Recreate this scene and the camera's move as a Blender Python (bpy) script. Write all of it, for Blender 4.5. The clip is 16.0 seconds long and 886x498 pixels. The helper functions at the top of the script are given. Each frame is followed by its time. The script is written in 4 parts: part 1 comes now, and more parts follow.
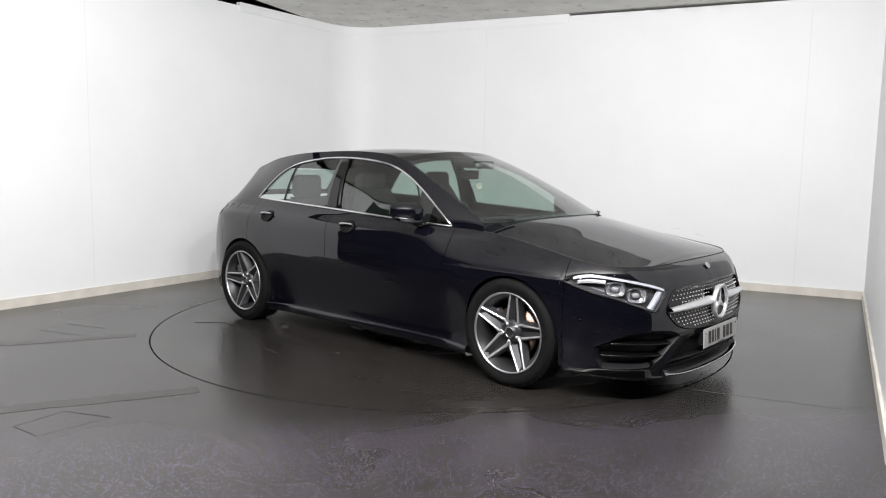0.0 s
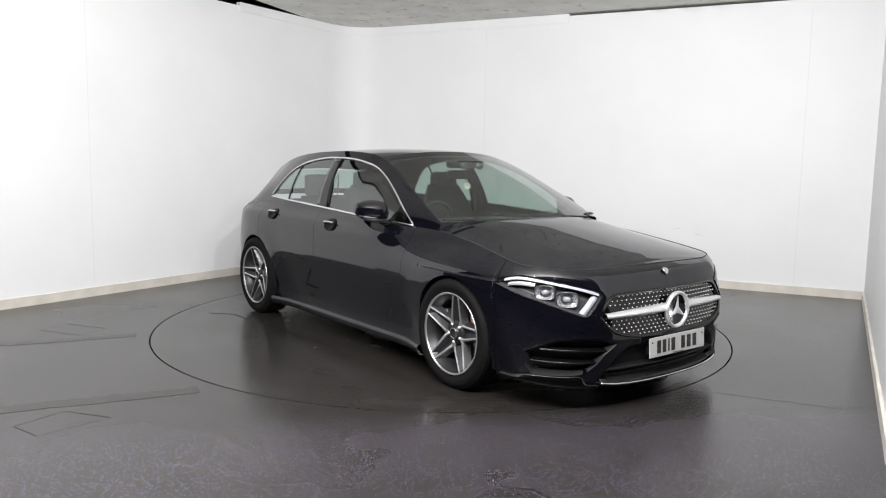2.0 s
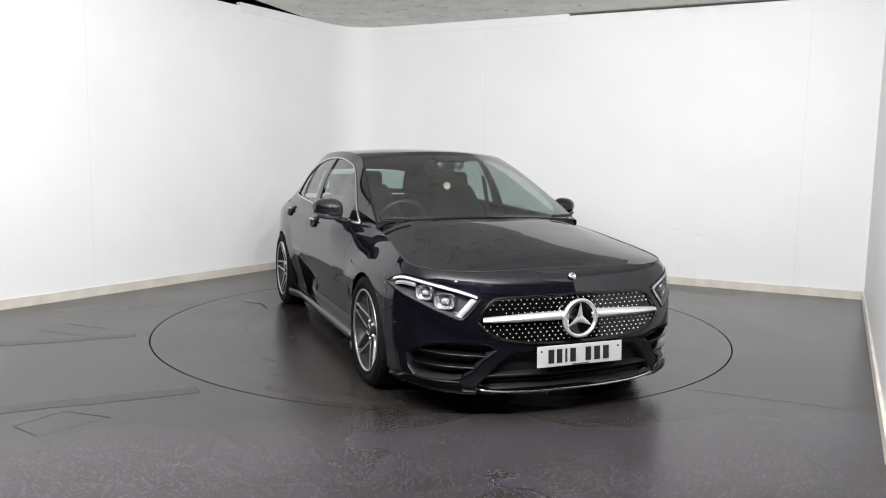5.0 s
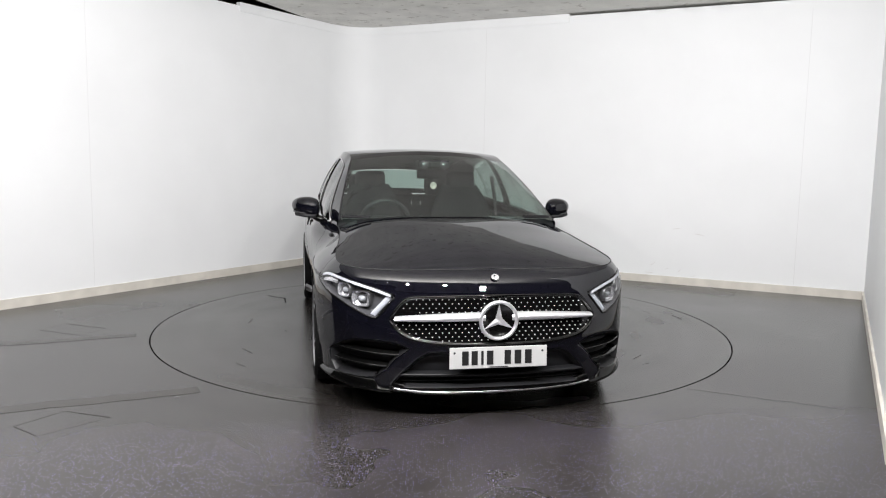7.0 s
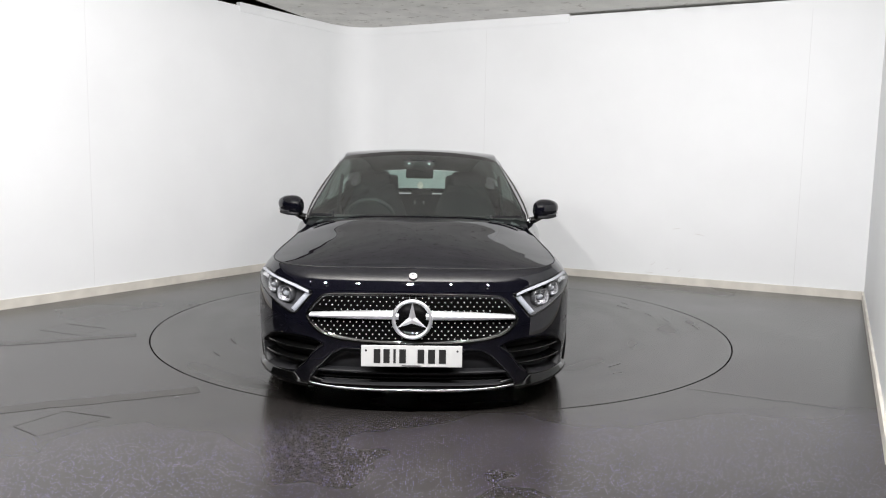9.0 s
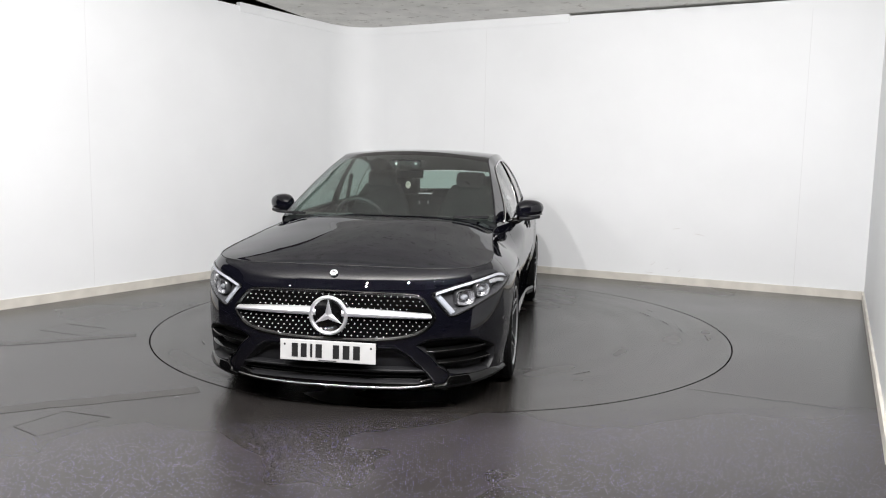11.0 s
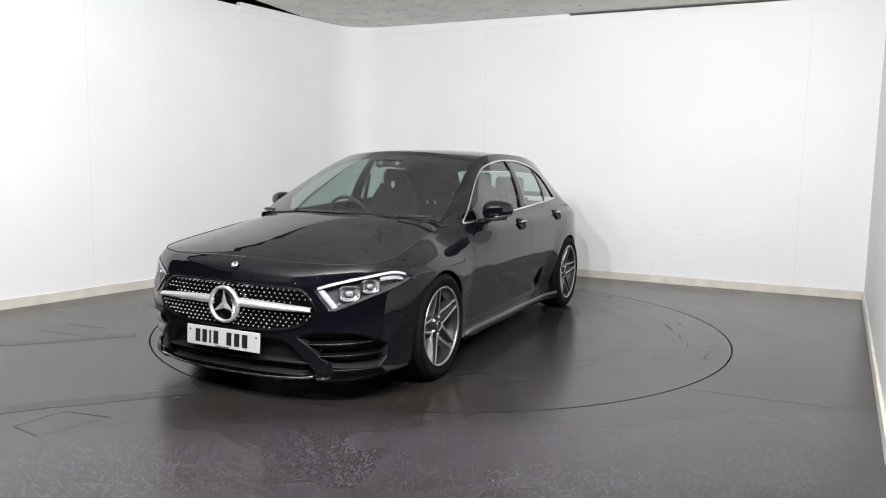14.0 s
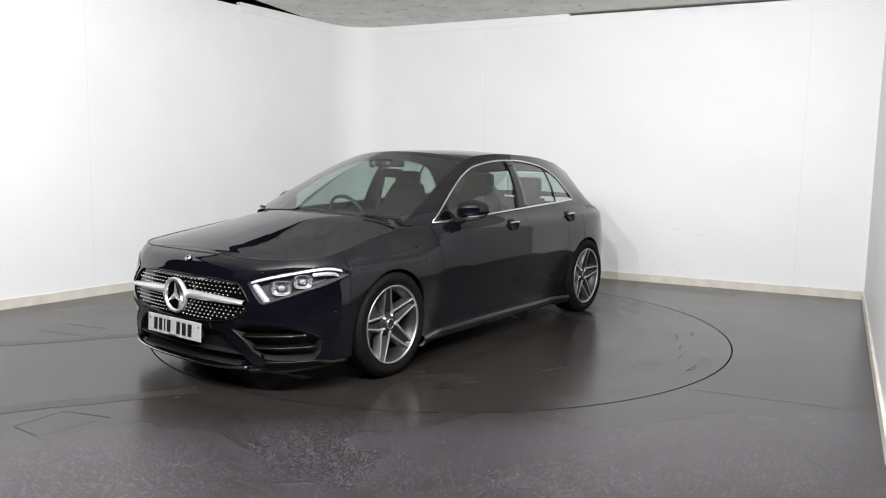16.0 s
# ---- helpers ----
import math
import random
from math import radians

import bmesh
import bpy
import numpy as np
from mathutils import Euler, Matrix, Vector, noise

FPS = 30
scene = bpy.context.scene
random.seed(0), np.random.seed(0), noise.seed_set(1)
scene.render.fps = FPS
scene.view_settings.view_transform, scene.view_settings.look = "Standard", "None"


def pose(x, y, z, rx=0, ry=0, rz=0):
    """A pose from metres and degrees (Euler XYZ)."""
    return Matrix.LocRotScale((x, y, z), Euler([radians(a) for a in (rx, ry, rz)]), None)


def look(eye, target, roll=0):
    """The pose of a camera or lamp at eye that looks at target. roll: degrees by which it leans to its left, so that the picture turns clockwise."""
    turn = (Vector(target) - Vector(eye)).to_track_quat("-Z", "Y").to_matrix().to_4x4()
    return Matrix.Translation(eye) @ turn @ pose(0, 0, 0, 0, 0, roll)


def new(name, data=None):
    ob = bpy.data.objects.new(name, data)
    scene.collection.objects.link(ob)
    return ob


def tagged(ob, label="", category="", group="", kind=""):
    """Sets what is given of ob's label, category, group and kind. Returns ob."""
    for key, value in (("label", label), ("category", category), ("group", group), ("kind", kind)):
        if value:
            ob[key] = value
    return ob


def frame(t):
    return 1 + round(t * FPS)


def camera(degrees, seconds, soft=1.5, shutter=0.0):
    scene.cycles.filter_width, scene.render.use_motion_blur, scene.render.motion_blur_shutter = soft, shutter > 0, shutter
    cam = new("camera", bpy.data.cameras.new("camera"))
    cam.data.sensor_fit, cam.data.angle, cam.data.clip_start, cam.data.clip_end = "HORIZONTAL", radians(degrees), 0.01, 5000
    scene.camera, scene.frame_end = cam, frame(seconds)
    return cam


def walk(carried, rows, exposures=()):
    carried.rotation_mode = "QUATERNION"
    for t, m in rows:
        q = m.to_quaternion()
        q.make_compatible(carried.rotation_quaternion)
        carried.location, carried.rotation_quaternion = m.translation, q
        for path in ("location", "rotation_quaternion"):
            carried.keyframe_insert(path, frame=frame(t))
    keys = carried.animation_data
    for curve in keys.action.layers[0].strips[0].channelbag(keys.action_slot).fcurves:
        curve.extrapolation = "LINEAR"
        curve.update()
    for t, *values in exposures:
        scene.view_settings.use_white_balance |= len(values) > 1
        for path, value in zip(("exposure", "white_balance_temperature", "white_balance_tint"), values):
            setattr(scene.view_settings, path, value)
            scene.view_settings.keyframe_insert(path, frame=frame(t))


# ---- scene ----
# ---------------------------------------------------------------- camera
cam = camera(61.05, 16.0, soft=1.1)
EYE = (0.0, -6.182, 1.342)
AIM = look(EYE, (EYE[0] + 0.000529, EYE[1] + 0.993206, EYE[2] - 0.11637), 0.979)
walk(cam, [(0.0, AIM), (16.0, AIM)])

# ---------------------------------------------------------------- light
world = bpy.data.worlds.new("world")
scene.world = world
world.use_nodes = True
world.node_tree.nodes["Background"].inputs[0].default_value = (0.9, 0.95, 1.0, 1)
world.node_tree.nodes["Background"].inputs[1].default_value = 0.05
scene.view_settings.exposure = 0.0


# ---------------------------------------------------------------- materials
def mat(name, color, rough=0.5, metal=0.0, spec=0.5, coat=0.0, var=0.0, scale=8.0, bump=0.0, bscale=60.0):
    m = bpy.data.materials.new(name)
    m.use_nodes = True
    nt = m.node_tree
    b = nt.nodes["Principled BSDF"]
    b.inputs["Base Color"].default_value = (*color, 1)
    b.inputs["Roughness"].default_value = rough
    b.inputs["Metallic"].default_value = metal
    b.inputs["Specular IOR Level"].default_value = spec
    b.inputs["Coat Weight"].default_value = coat
    b.inputs["Coat Roughness"].default_value = 0.008
    tc = nt.nodes.new("ShaderNodeTexCoord")
    if var:
        n1 = nt.nodes.new("ShaderNodeTexNoise")
        n1.inputs["Scale"].default_value = scale
        n1.inputs["Detail"].default_value = 6
        nt.links.new(tc.outputs["Object"], n1.inputs["Vector"])
        mr = nt.nodes.new("ShaderNodeMapRange")
        mr.inputs[1].default_value, mr.inputs[2].default_value = 0.3, 0.7
        mr.inputs[3].default_value, mr.inputs[4].default_value = 1 - var, 1 + var
        nt.links.new(n1.outputs["Fac"], mr.inputs[0])
        mx = nt.nodes.new("ShaderNodeVectorMath")
        mx.operation = "SCALE"
        mx.inputs[0].default_value = color
        nt.links.new(mr.outputs[0], mx.inputs["Scale"])
        nt.links.new(mx.outputs[0], b.inputs["Base Color"])
    if bump:
        n2 = nt.nodes.new("ShaderNodeTexNoise")
        n2.inputs["Scale"].default_value = bscale
        n2.inputs["Detail"].default_value = 4
        nt.links.new(tc.outputs["Object"], n2.inputs["Vector"])
        bp = nt.nodes.new("ShaderNodeBump")
        bp.inputs["Strength"].default_value = bump
        bp.inputs["Distance"].default_value = 0.01
        nt.links.new(n2.outputs["Fac"], bp.inputs["Height"])
        nt.links.new(bp.outputs[0], b.inputs["Normal"])
    return m


def glass_mat(name, tint, gloss_rough=0.0, base=0.07, edge=0.92):
    m = bpy.data.materials.new(name)
    m.use_nodes = True
    nt = m.node_tree
    nt.nodes.remove(nt.nodes["Principled BSDF"])
    out = nt.nodes["Material Output"]
    tr, gl = nt.nodes.new("ShaderNodeBsdfTransparent"), nt.nodes.new("ShaderNodeBsdfGlossy")
    tr.inputs[0].default_value = (*tint, 1)
    gl.inputs["Roughness"].default_value = gloss_rough
    lw, mx = nt.nodes.new("ShaderNodeLayerWeight"), nt.nodes.new("ShaderNodeMixShader")
    lw.inputs["Blend"].default_value = 0.5
    pw, ma = nt.nodes.new("ShaderNodeMath"), nt.nodes.new("ShaderNodeMath")
    pw.operation, ma.operation = "POWER", "MULTIPLY_ADD"
    pw.inputs[1].default_value = 4.0
    ma.inputs[1].default_value, ma.inputs[2].default_value = edge, base
    nt.links.new(lw.outputs["Facing"], pw.inputs[0])
    nt.links.new(pw.outputs[0], ma.inputs[0])
    nt.links.new(ma.outputs[0], mx.inputs[0])
    nt.links.new(tr.outputs[0], mx.inputs[1])
    nt.links.new(gl.outputs[0], mx.inputs[2])
    nt.links.new(mx.outputs[0], out.inputs[0])
    return m


def vinyl(name, rings=False):
    """Worn glossy speckled vinyl: dull patches, fine pale and bluish flecks."""
    m = mat(name, (0.045, 0.044, 0.045), 0.27, spec=0.62, bump=0.02, bscale=250)
    nt = m.node_tree
    b = nt.nodes["Principled BSDF"]
    tc = nt.nodes.new("ShaderNodeTexCoord")
    big = nt.nodes.new("ShaderNodeTexNoise")
    big.inputs["Scale"].default_value, big.inputs["Detail"].default_value = 0.8, 3
    nt.links.new(tc.outputs["Object"], big.inputs["Vector"])
    rr = nt.nodes.new("ShaderNodeMapRange")
    rr.inputs[1].default_value, rr.inputs[2].default_value, rr.inputs[3].default_value, rr.inputs[4].default_value = 0.35, 0.7, 0.22, 0.29
    nt.links.new(big.outputs["Fac"], rr.inputs[0])
    nt.links.new(rr.outputs[0], b.inputs["Roughness"])
    base = nt.nodes.new("ShaderNodeMapRange")
    base.inputs[1].default_value, base.inputs[2].default_value, base.inputs[3].default_value, base.inputs[4].default_value = 0.3, 0.75, 0.85, 1.2
    mid = nt.nodes.new("ShaderNodeTexNoise")
    mid.inputs["Scale"].default_value, mid.inputs["Detail"].default_value = 6, 8
    nt.links.new(tc.outputs["Object"], mid.inputs["Vector"])
    nt.links.new(mid.outputs["Fac"], base.inputs[0])
    col = nt.nodes.new("ShaderNodeVectorMath")
    col.operation = "SCALE"
    col.inputs[0].default_value = (0.019, 0.017, 0.0155)
    nt.links.new(base.outputs[0], col.inputs["Scale"])
    if rings:
        wv = nt.nodes.new("ShaderNodeTexWave")
        wv.wave_type, wv.rings_direction = "RINGS", "Z"
        wv.inputs["Scale"].default_value, wv.inputs["Distortion"].default_value, wv.inputs["Detail"].default_value = 1.1, 2.5, 4
        nt.links.new(tc.outputs["Object"], wv.inputs["Vector"])
        wr = nt.nodes.new("ShaderNodeMapRange")
        wr.inputs[3].default_value, wr.inputs[4].default_value = 0.96, 1.04
        nt.links.new(wv.outputs["Fac"], wr.inputs[0])
        ml = nt.nodes.new("ShaderNodeMath")
        ml.operation = "MULTIPLY"
        nt.links.new(wr.outputs[0], ml.inputs[0])
        nt.links.new(rr.outputs[0], ml.inputs[1])
        nt.links.new(ml.outputs[0], b.inputs["Roughness"])
    vo = nt.nodes.new("ShaderNodeTexVoronoi")
    vo.voronoi_dimensions = "2D"
    vo.inputs["Scale"].default_value = 95
    nt.links.new(tc.outputs["Object"], vo.inputs["Vector"])
    near = nt.nodes.new("ShaderNodeMath")
    near.operation = "LESS_THAN"
    near.inputs[1].default_value = 0.205
    nt.links.new(vo.outputs["Distance"], near.inputs[0])
    sep = nt.nodes.new("ShaderNodeSeparateColor")
    nt.links.new(vo.outputs["Color"], sep.inputs[0])
    pick = nt.nodes.new("ShaderNodeMath")
    pick.operation = "GREATER_THAN"
    pick.inputs[1].default_value = 0.74
    nt.links.new(sep.outputs[0], pick.inputs[0])
    both_ = nt.nodes.new("ShaderNodeMath")
    both_.operation = "MULTIPLY"
    nt.links.new(near.outputs[0], both_.inputs[0])
    nt.links.new(pick.outputs[0], both_.inputs[1])
    hue = nt.nodes.new("ShaderNodeMix")
    hue.data_type = "RGBA"
    hue.inputs[6].default_value, hue.inputs[7].default_value = (0.18, 0.17, 0.54, 1), (0.44, 0.41, 0.50, 1)
    nt.links.new(sep.outputs[1], hue.inputs[0])
    # past a slanted line towards -y: more flecks, rougher, base up to 1.5x paler
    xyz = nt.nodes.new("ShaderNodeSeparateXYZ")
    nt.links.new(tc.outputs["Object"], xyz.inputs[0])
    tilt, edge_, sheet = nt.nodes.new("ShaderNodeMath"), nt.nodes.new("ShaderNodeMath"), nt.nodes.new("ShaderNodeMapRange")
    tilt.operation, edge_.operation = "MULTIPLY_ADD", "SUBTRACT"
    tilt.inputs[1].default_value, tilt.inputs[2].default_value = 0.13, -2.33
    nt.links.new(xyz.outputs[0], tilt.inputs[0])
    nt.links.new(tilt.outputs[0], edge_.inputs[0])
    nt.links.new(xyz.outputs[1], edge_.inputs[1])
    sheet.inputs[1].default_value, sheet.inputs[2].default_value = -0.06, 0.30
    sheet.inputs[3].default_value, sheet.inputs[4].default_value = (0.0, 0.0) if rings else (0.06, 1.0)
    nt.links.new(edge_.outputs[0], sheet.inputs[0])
    fl = nt.nodes.new("ShaderNodeMath")
    fl.operation = "MULTIPLY"
    nt.links.new(both_.outputs[0], fl.inputs[0])
    nt.links.new(sheet.outputs[0], fl.inputs[1])
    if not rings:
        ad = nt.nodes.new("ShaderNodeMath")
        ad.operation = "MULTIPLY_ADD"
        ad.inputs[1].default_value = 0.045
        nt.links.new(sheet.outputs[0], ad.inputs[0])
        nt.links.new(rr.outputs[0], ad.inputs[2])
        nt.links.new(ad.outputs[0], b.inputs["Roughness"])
    mx = nt.nodes.new("ShaderNodeMix")
    mx.data_type = "RGBA"
    nt.links.new(fl.outputs[0], mx.inputs[0])
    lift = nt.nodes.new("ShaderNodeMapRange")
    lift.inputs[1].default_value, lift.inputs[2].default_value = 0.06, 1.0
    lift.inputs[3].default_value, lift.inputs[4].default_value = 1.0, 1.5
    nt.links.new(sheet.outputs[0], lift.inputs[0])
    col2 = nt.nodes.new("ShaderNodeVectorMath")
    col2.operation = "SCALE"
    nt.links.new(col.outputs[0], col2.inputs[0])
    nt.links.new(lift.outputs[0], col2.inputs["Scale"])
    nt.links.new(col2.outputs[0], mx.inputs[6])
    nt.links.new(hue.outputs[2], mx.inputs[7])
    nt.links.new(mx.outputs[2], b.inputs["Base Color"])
    return m


WALL = mat("white_wall_paint", (0.79, 0.80, 0.805), 0.55, var=0.02, scale=1.5, bump=0.03, bscale=40)
SKIRT = mat("cream_skirting_paint", (0.62, 0.59, 0.53), 0.45, var=0.10, scale=6)
CONCRETE = mat("concrete_ceiling", (0.76, 0.75, 0.715), 0.85, var=0.10, scale=3, bump=0.45, bscale=24)
def pitted(m):
    """Small dark pits and brown stains in a cast surface."""
    nt = m.node_tree
    b = nt.nodes["Principled BSDF"]
    tc, n1, mr, mx = (nt.nodes.new(k) for k in ("ShaderNodeTexCoord", "ShaderNodeTexNoise", "ShaderNodeMapRange", "ShaderNodeMix"))
    n1.inputs["Scale"].default_value, n1.inputs["Detail"].default_value = 9.0, 5
    nt.links.new(tc.outputs["Object"], n1.inputs["Vector"])
    mr.inputs[1].default_value, mr.inputs[2].default_value = 0.60, 0.70
    mr.inputs[3].default_value, mr.inputs[4].default_value = 0.0, 0.55
    nt.links.new(n1.outputs["Fac"], mr.inputs[0])
    mx.data_type = "RGBA"
    old = b.inputs["Base Color"].links[0].from_socket
    nt.links.new(mr.outputs[0], mx.inputs[0])
    nt.links.new(old, mx.inputs[6])
    mx.inputs[7].default_value = (0.30, 0.27, 0.23, 1)
    nt.links.new(mx.outputs[2], b.inputs["Base Color"])


pitted(CONCRETE)
DARKVOID = mat("dark_void", (0.12, 0.09, 0.075), 0.9, var=0.3, scale=5)
DARKWALL = mat("dark_hall_wall", (0.05, 0.05, 0.052), 0.7, var=0.2, scale=1)
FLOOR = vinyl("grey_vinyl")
DISCVINYL = vinyl("turntable_vinyl", True)
DULL = mat("dull_floor_band", (0.022, 0.0195, 0.017), 0.33, spec=0.6, var=0.2, scale=9)
SCUFF = mat("grey_scuff", (0.62, 0.60, 0.58), 0.6)
JOINT = mat("wall_joint", (0.66, 0.66, 0.66), 0.6)
GROOVE = mat("dark_groove", (0.01, 0.01, 0.01), 0.8)
PAINT = mat("black_car_paint", (0.0023, 0.0023, 0.0041), 0.45, spec=0.0, coat=1.0)
PAINT.node_tree.nodes["Principled BSDF"].inputs["Coat IOR"].default_value = 1.58
CHROME = mat("chrome", (0.75, 0.75, 0.76), 0.12, 1.0)
SILVER = mat("satin_silver", (0.78, 0.78, 0.80), 0.33, 0.85)
# dull black puts the shade of a hollow handle cup into the colour
CUPSHADE = mat("shaded_cup_black", (0.004, 0.004, 0.004), 0.45, spec=0.12)
HATCHLINE = mat("worn_hatch_line", (0.022, 0.020, 0.018), 0.4, spec=0.5, var=0.3, scale=20)
GLOSSBLACK = mat("gloss_black", (0.0015, 0.0015, 0.0015), 0.06)
PLASTIC = mat("black_plastic", (0.009, 0.009, 0.010), 0.48, spec=0.25, bump=0.05, bscale=300)
RUBBER = mat("tyre_rubber", (0.0045, 0.0045, 0.0045), 0.75, spec=0.10, var=0.2, scale=20)
RIMDARK = mat("dark_rim_paint", (0.035, 0.035, 0.037), 0.42, 0.7)
MACHINED = mat("machined_alloy", (0.50, 0.50, 0.51), 0.34, 0.92)
DISCMAT = mat("brake_disc_steel", (0.30, 0.22, 0.17), 0.4, 1.0, var=0.2, scale=30)
TRIM = mat("interior_trim", (0.008, 0.008, 0.009), 0.75, var=0.15, scale=20)
FABRIC = mat("seat_fabric", (0.004, 0.004, 0.0045), 0.85, var=0.2, scale=80)
PLATEW = mat("plate_white", (0.39, 0.39, 0.385), 0.35)
PLATEK = mat("plate_black", (0.01, 0.01, 0.01), 0.4)
GLASS = glass_mat("tinted_glass", (0.64, 0.76, 0.71), base=0.145)
CLEAR = glass_mat("clear_cover", (0.97, 0.975, 0.98), base=0.02, edge=0.5)
PINS = mat("bright_pin", (0.85, 0.85, 0.86), 0.35, 0.6)
LAMPBOX = mat("lamp_housing", (0.045, 0.045, 0.048), 0.3)
DRL = mat("daytime_strip", (0.30, 0.31, 0.34), 0.25)
LAMPCHROME = mat("lamp_reflector", (0.62, 0.62, 0.64), 0.22, 0.75)
BLADE = mat("satin_black_blade", (0.002, 0.002, 0.002), 0.2, spec=0.4)
LENSMAT = mat("lamp_lens", (0.30, 0.31, 0.33), 0.06, 0.3)
REDLENS = mat("red_lens", (0.35, 0.01, 0.012), 0.12, coat=1.0)
SILVER2 = mat("grey_alloy_flank", (0.16, 0.16, 0.165), 0.35, 0.9)
WHEELTRIM = mat("leather_trim", (0.03, 0.03, 0.032), 0.4)
ORNMAT = mat("ornament", (0.55, 0.47, 0.42), 0.4, var=0.3, scale=60)


# ---------------------------------------------------------------- mesh helpers
def mesh(name, verts, faces, material, smooth=True):
    me = bpy.data.meshes.new(name)
    me.from_pydata([tuple(v) for v in verts], [], faces)
    me.materials.append(material)
    if smooth:
        me.polygons.foreach_set("use_smooth", [True] * len(me.polygons))
    me.update()
    return me


def put(name, me, parent=None, label="", m=None):
    ob = new(name, me)
    if parent:
        ob.parent = parent
    if m is not None:
        ob.matrix_basis = m
    if label:
        ob["label"] = label
    return ob


def part(name, bm, material, parent, label="", smooth=False):
    me = bpy.data.meshes.new(name)
    bmesh.ops.recalc_face_normals(bm, faces=bm.faces)
    bm.to_mesh(me)
    bm.free()
    me.materials.append(material)
    if smooth:
        me.polygons.foreach_set("use_smooth", [True] * len(me.polygons))
    return put(name, me, parent, label)


def grid_faces(nr, nc, off=0, closed=False):
    f = []
    for i in range(nr - 1):
        for j in range(nc - 1 if not closed else nc):
            k = (j + 1) % nc
            f.append((off + i * nc + j, off + i * nc + k, off + (i + 1) * nc + k, off + (i + 1) * nc + j))
    return f


def grid_mesh(name, rows, material, mirror=False, flip=False):
    """rows: equal lists of points; mirrored over y where asked."""
    nr, nc = len(rows), len(rows[0])
    v = [p for r in rows for p in r]
    f = grid_faces(nr, nc)
    if flip:
        f = [q[::-1] for q in f]
    if mirror:
        n = len(v)
        v = v + [(p[0], -p[1], p[2]) for p in v]
        f = f + [tuple(a + n for a in q[::-1]) for q in f]
    return mesh(name, v, f, material)


def thick_grid(name, rows, material, depth, mirror=False, side=1):
    """A sheet of rows with a back face at depth along its normals, closed round the edge."""
    a = np.array(rows, float)
    du, dv = np.gradient(a, axis=1), np.gradient(a, axis=0)
    n = np.cross(du, dv)
    n /= np.linalg.norm(n, axis=2, keepdims=True) + 1e-9
    nr, nc = a.shape[:2]
    back = a - side * n * depth
    v = [tuple(p) for p in a.reshape(-1, 3)] + [tuple(p) for p in back.reshape(-1, 3)]
    m = nr * nc
    f = grid_faces(nr, nc) + [tuple(q + m for q in r[::-1]) for r in grid_faces(nr, nc)]
    rim = [j for j in range(nc)] + [i * nc + nc - 1 for i in range(1, nr)] + [(nr - 1) * nc + j for j in range(nc - 2, -1, -1)] + [i * nc for i in range(nr - 2, 0, -1)]
    for k in range(len(rim)):
        p, q = rim[k], rim[(k + 1) % len(rim)]
        f.append((q, p, p + m, q + m))
    if side < 0:
        f = [q[::-1] for q in f]
    if mirror:
        c = len(v)
        v = v + [(p[0], -p[1], p[2]) for p in v]
        f = f + [tuple(x + c for x in q[::-1]) for q in f]
    me = mesh(name, v, f, material)
    me.polygons.foreach_set("use_smooth", [True] * len(grid_faces(nr, nc)) + [False] * (len(me.polygons) - len(grid_faces(nr, nc))))
    return me


def box_bm(bm, cx, cy, cz, sx, sy, sz, bevel=0.0, m=None):
    r = bmesh.ops.create_cube(bm, size=1.0)
    vs = r["verts"]
    bmesh.ops.scale(bm, vec=(sx, sy, sz), verts=vs)
    if bevel:
        es = list({e for v in vs for e in v.link_edges})
        out = bmesh.ops.bevel(bm, geom=es, offset=bevel, segments=2, affect="EDGES", profile=0.5)
        vs = list({v for f in out["faces"] for v in f.verts} | {v for v in vs if v.is_valid})
    if m is not None:
        bmesh.ops.transform(bm, matrix=m, verts=vs)
    bmesh.ops.translate(bm, vec=(cx, cy, cz), verts=vs)
    return vs


def box(name, cx, cy, cz, sx, sy, sz, material, parent=None, bevel=0.0, label="", m=None):
    bm = bmesh.new()
    box_bm(bm, cx, cy, cz, sx, sy, sz, bevel, m)
    return part(name, bm, material, parent, label)


def lathe(name, prof, material, n=48, axis="y"):
    """prof: (radius, depth) pairs turned round the axis."""
    v = []
    for r, d in prof:
        for k in range(n):
            a = 2 * math.pi * k / n
            v.append((r * math.cos(a), d, r * math.sin(a)) if axis == "y" else (r * math.cos(a), r * math.sin(a), d))
    return mesh(name, v, grid_faces(len(prof), n, closed=True), material)


def tube(name, pts, radius, material, n=8, flat=1.0, up=(0, 0, 1)):
    """A round or flattened bar along points, with capped ends."""
    pts = [Vector(p) for p in pts]
    v, f = [], []
    for i, p in enumerate(pts):
        d = (pts[min(i + 1, len(pts) - 1)] - pts[max(i - 1, 0)]).normalized()
        a = d.cross(Vector(up))
        a = a.normalized() if a.length > 1e-4 else Vector((1, 0, 0))
        b = a.cross(d)
        for k in range(n):
            t = 2 * math.pi * k / n
            v.append(p + a * (math.cos(t) * radius * flat) + b * (math.sin(t) * radius))
    f = grid_faces(len(pts), n, closed=True)
    f += [tuple(range(n - 1, -1, -1)), tuple(range((len(pts) - 1) * n, len(pts) * n))]
    return mesh(name, v, f, material)


def interp(x, pts):
    return float(np.interp(x, [p[0] for p in pts], [p[1] for p in pts]))


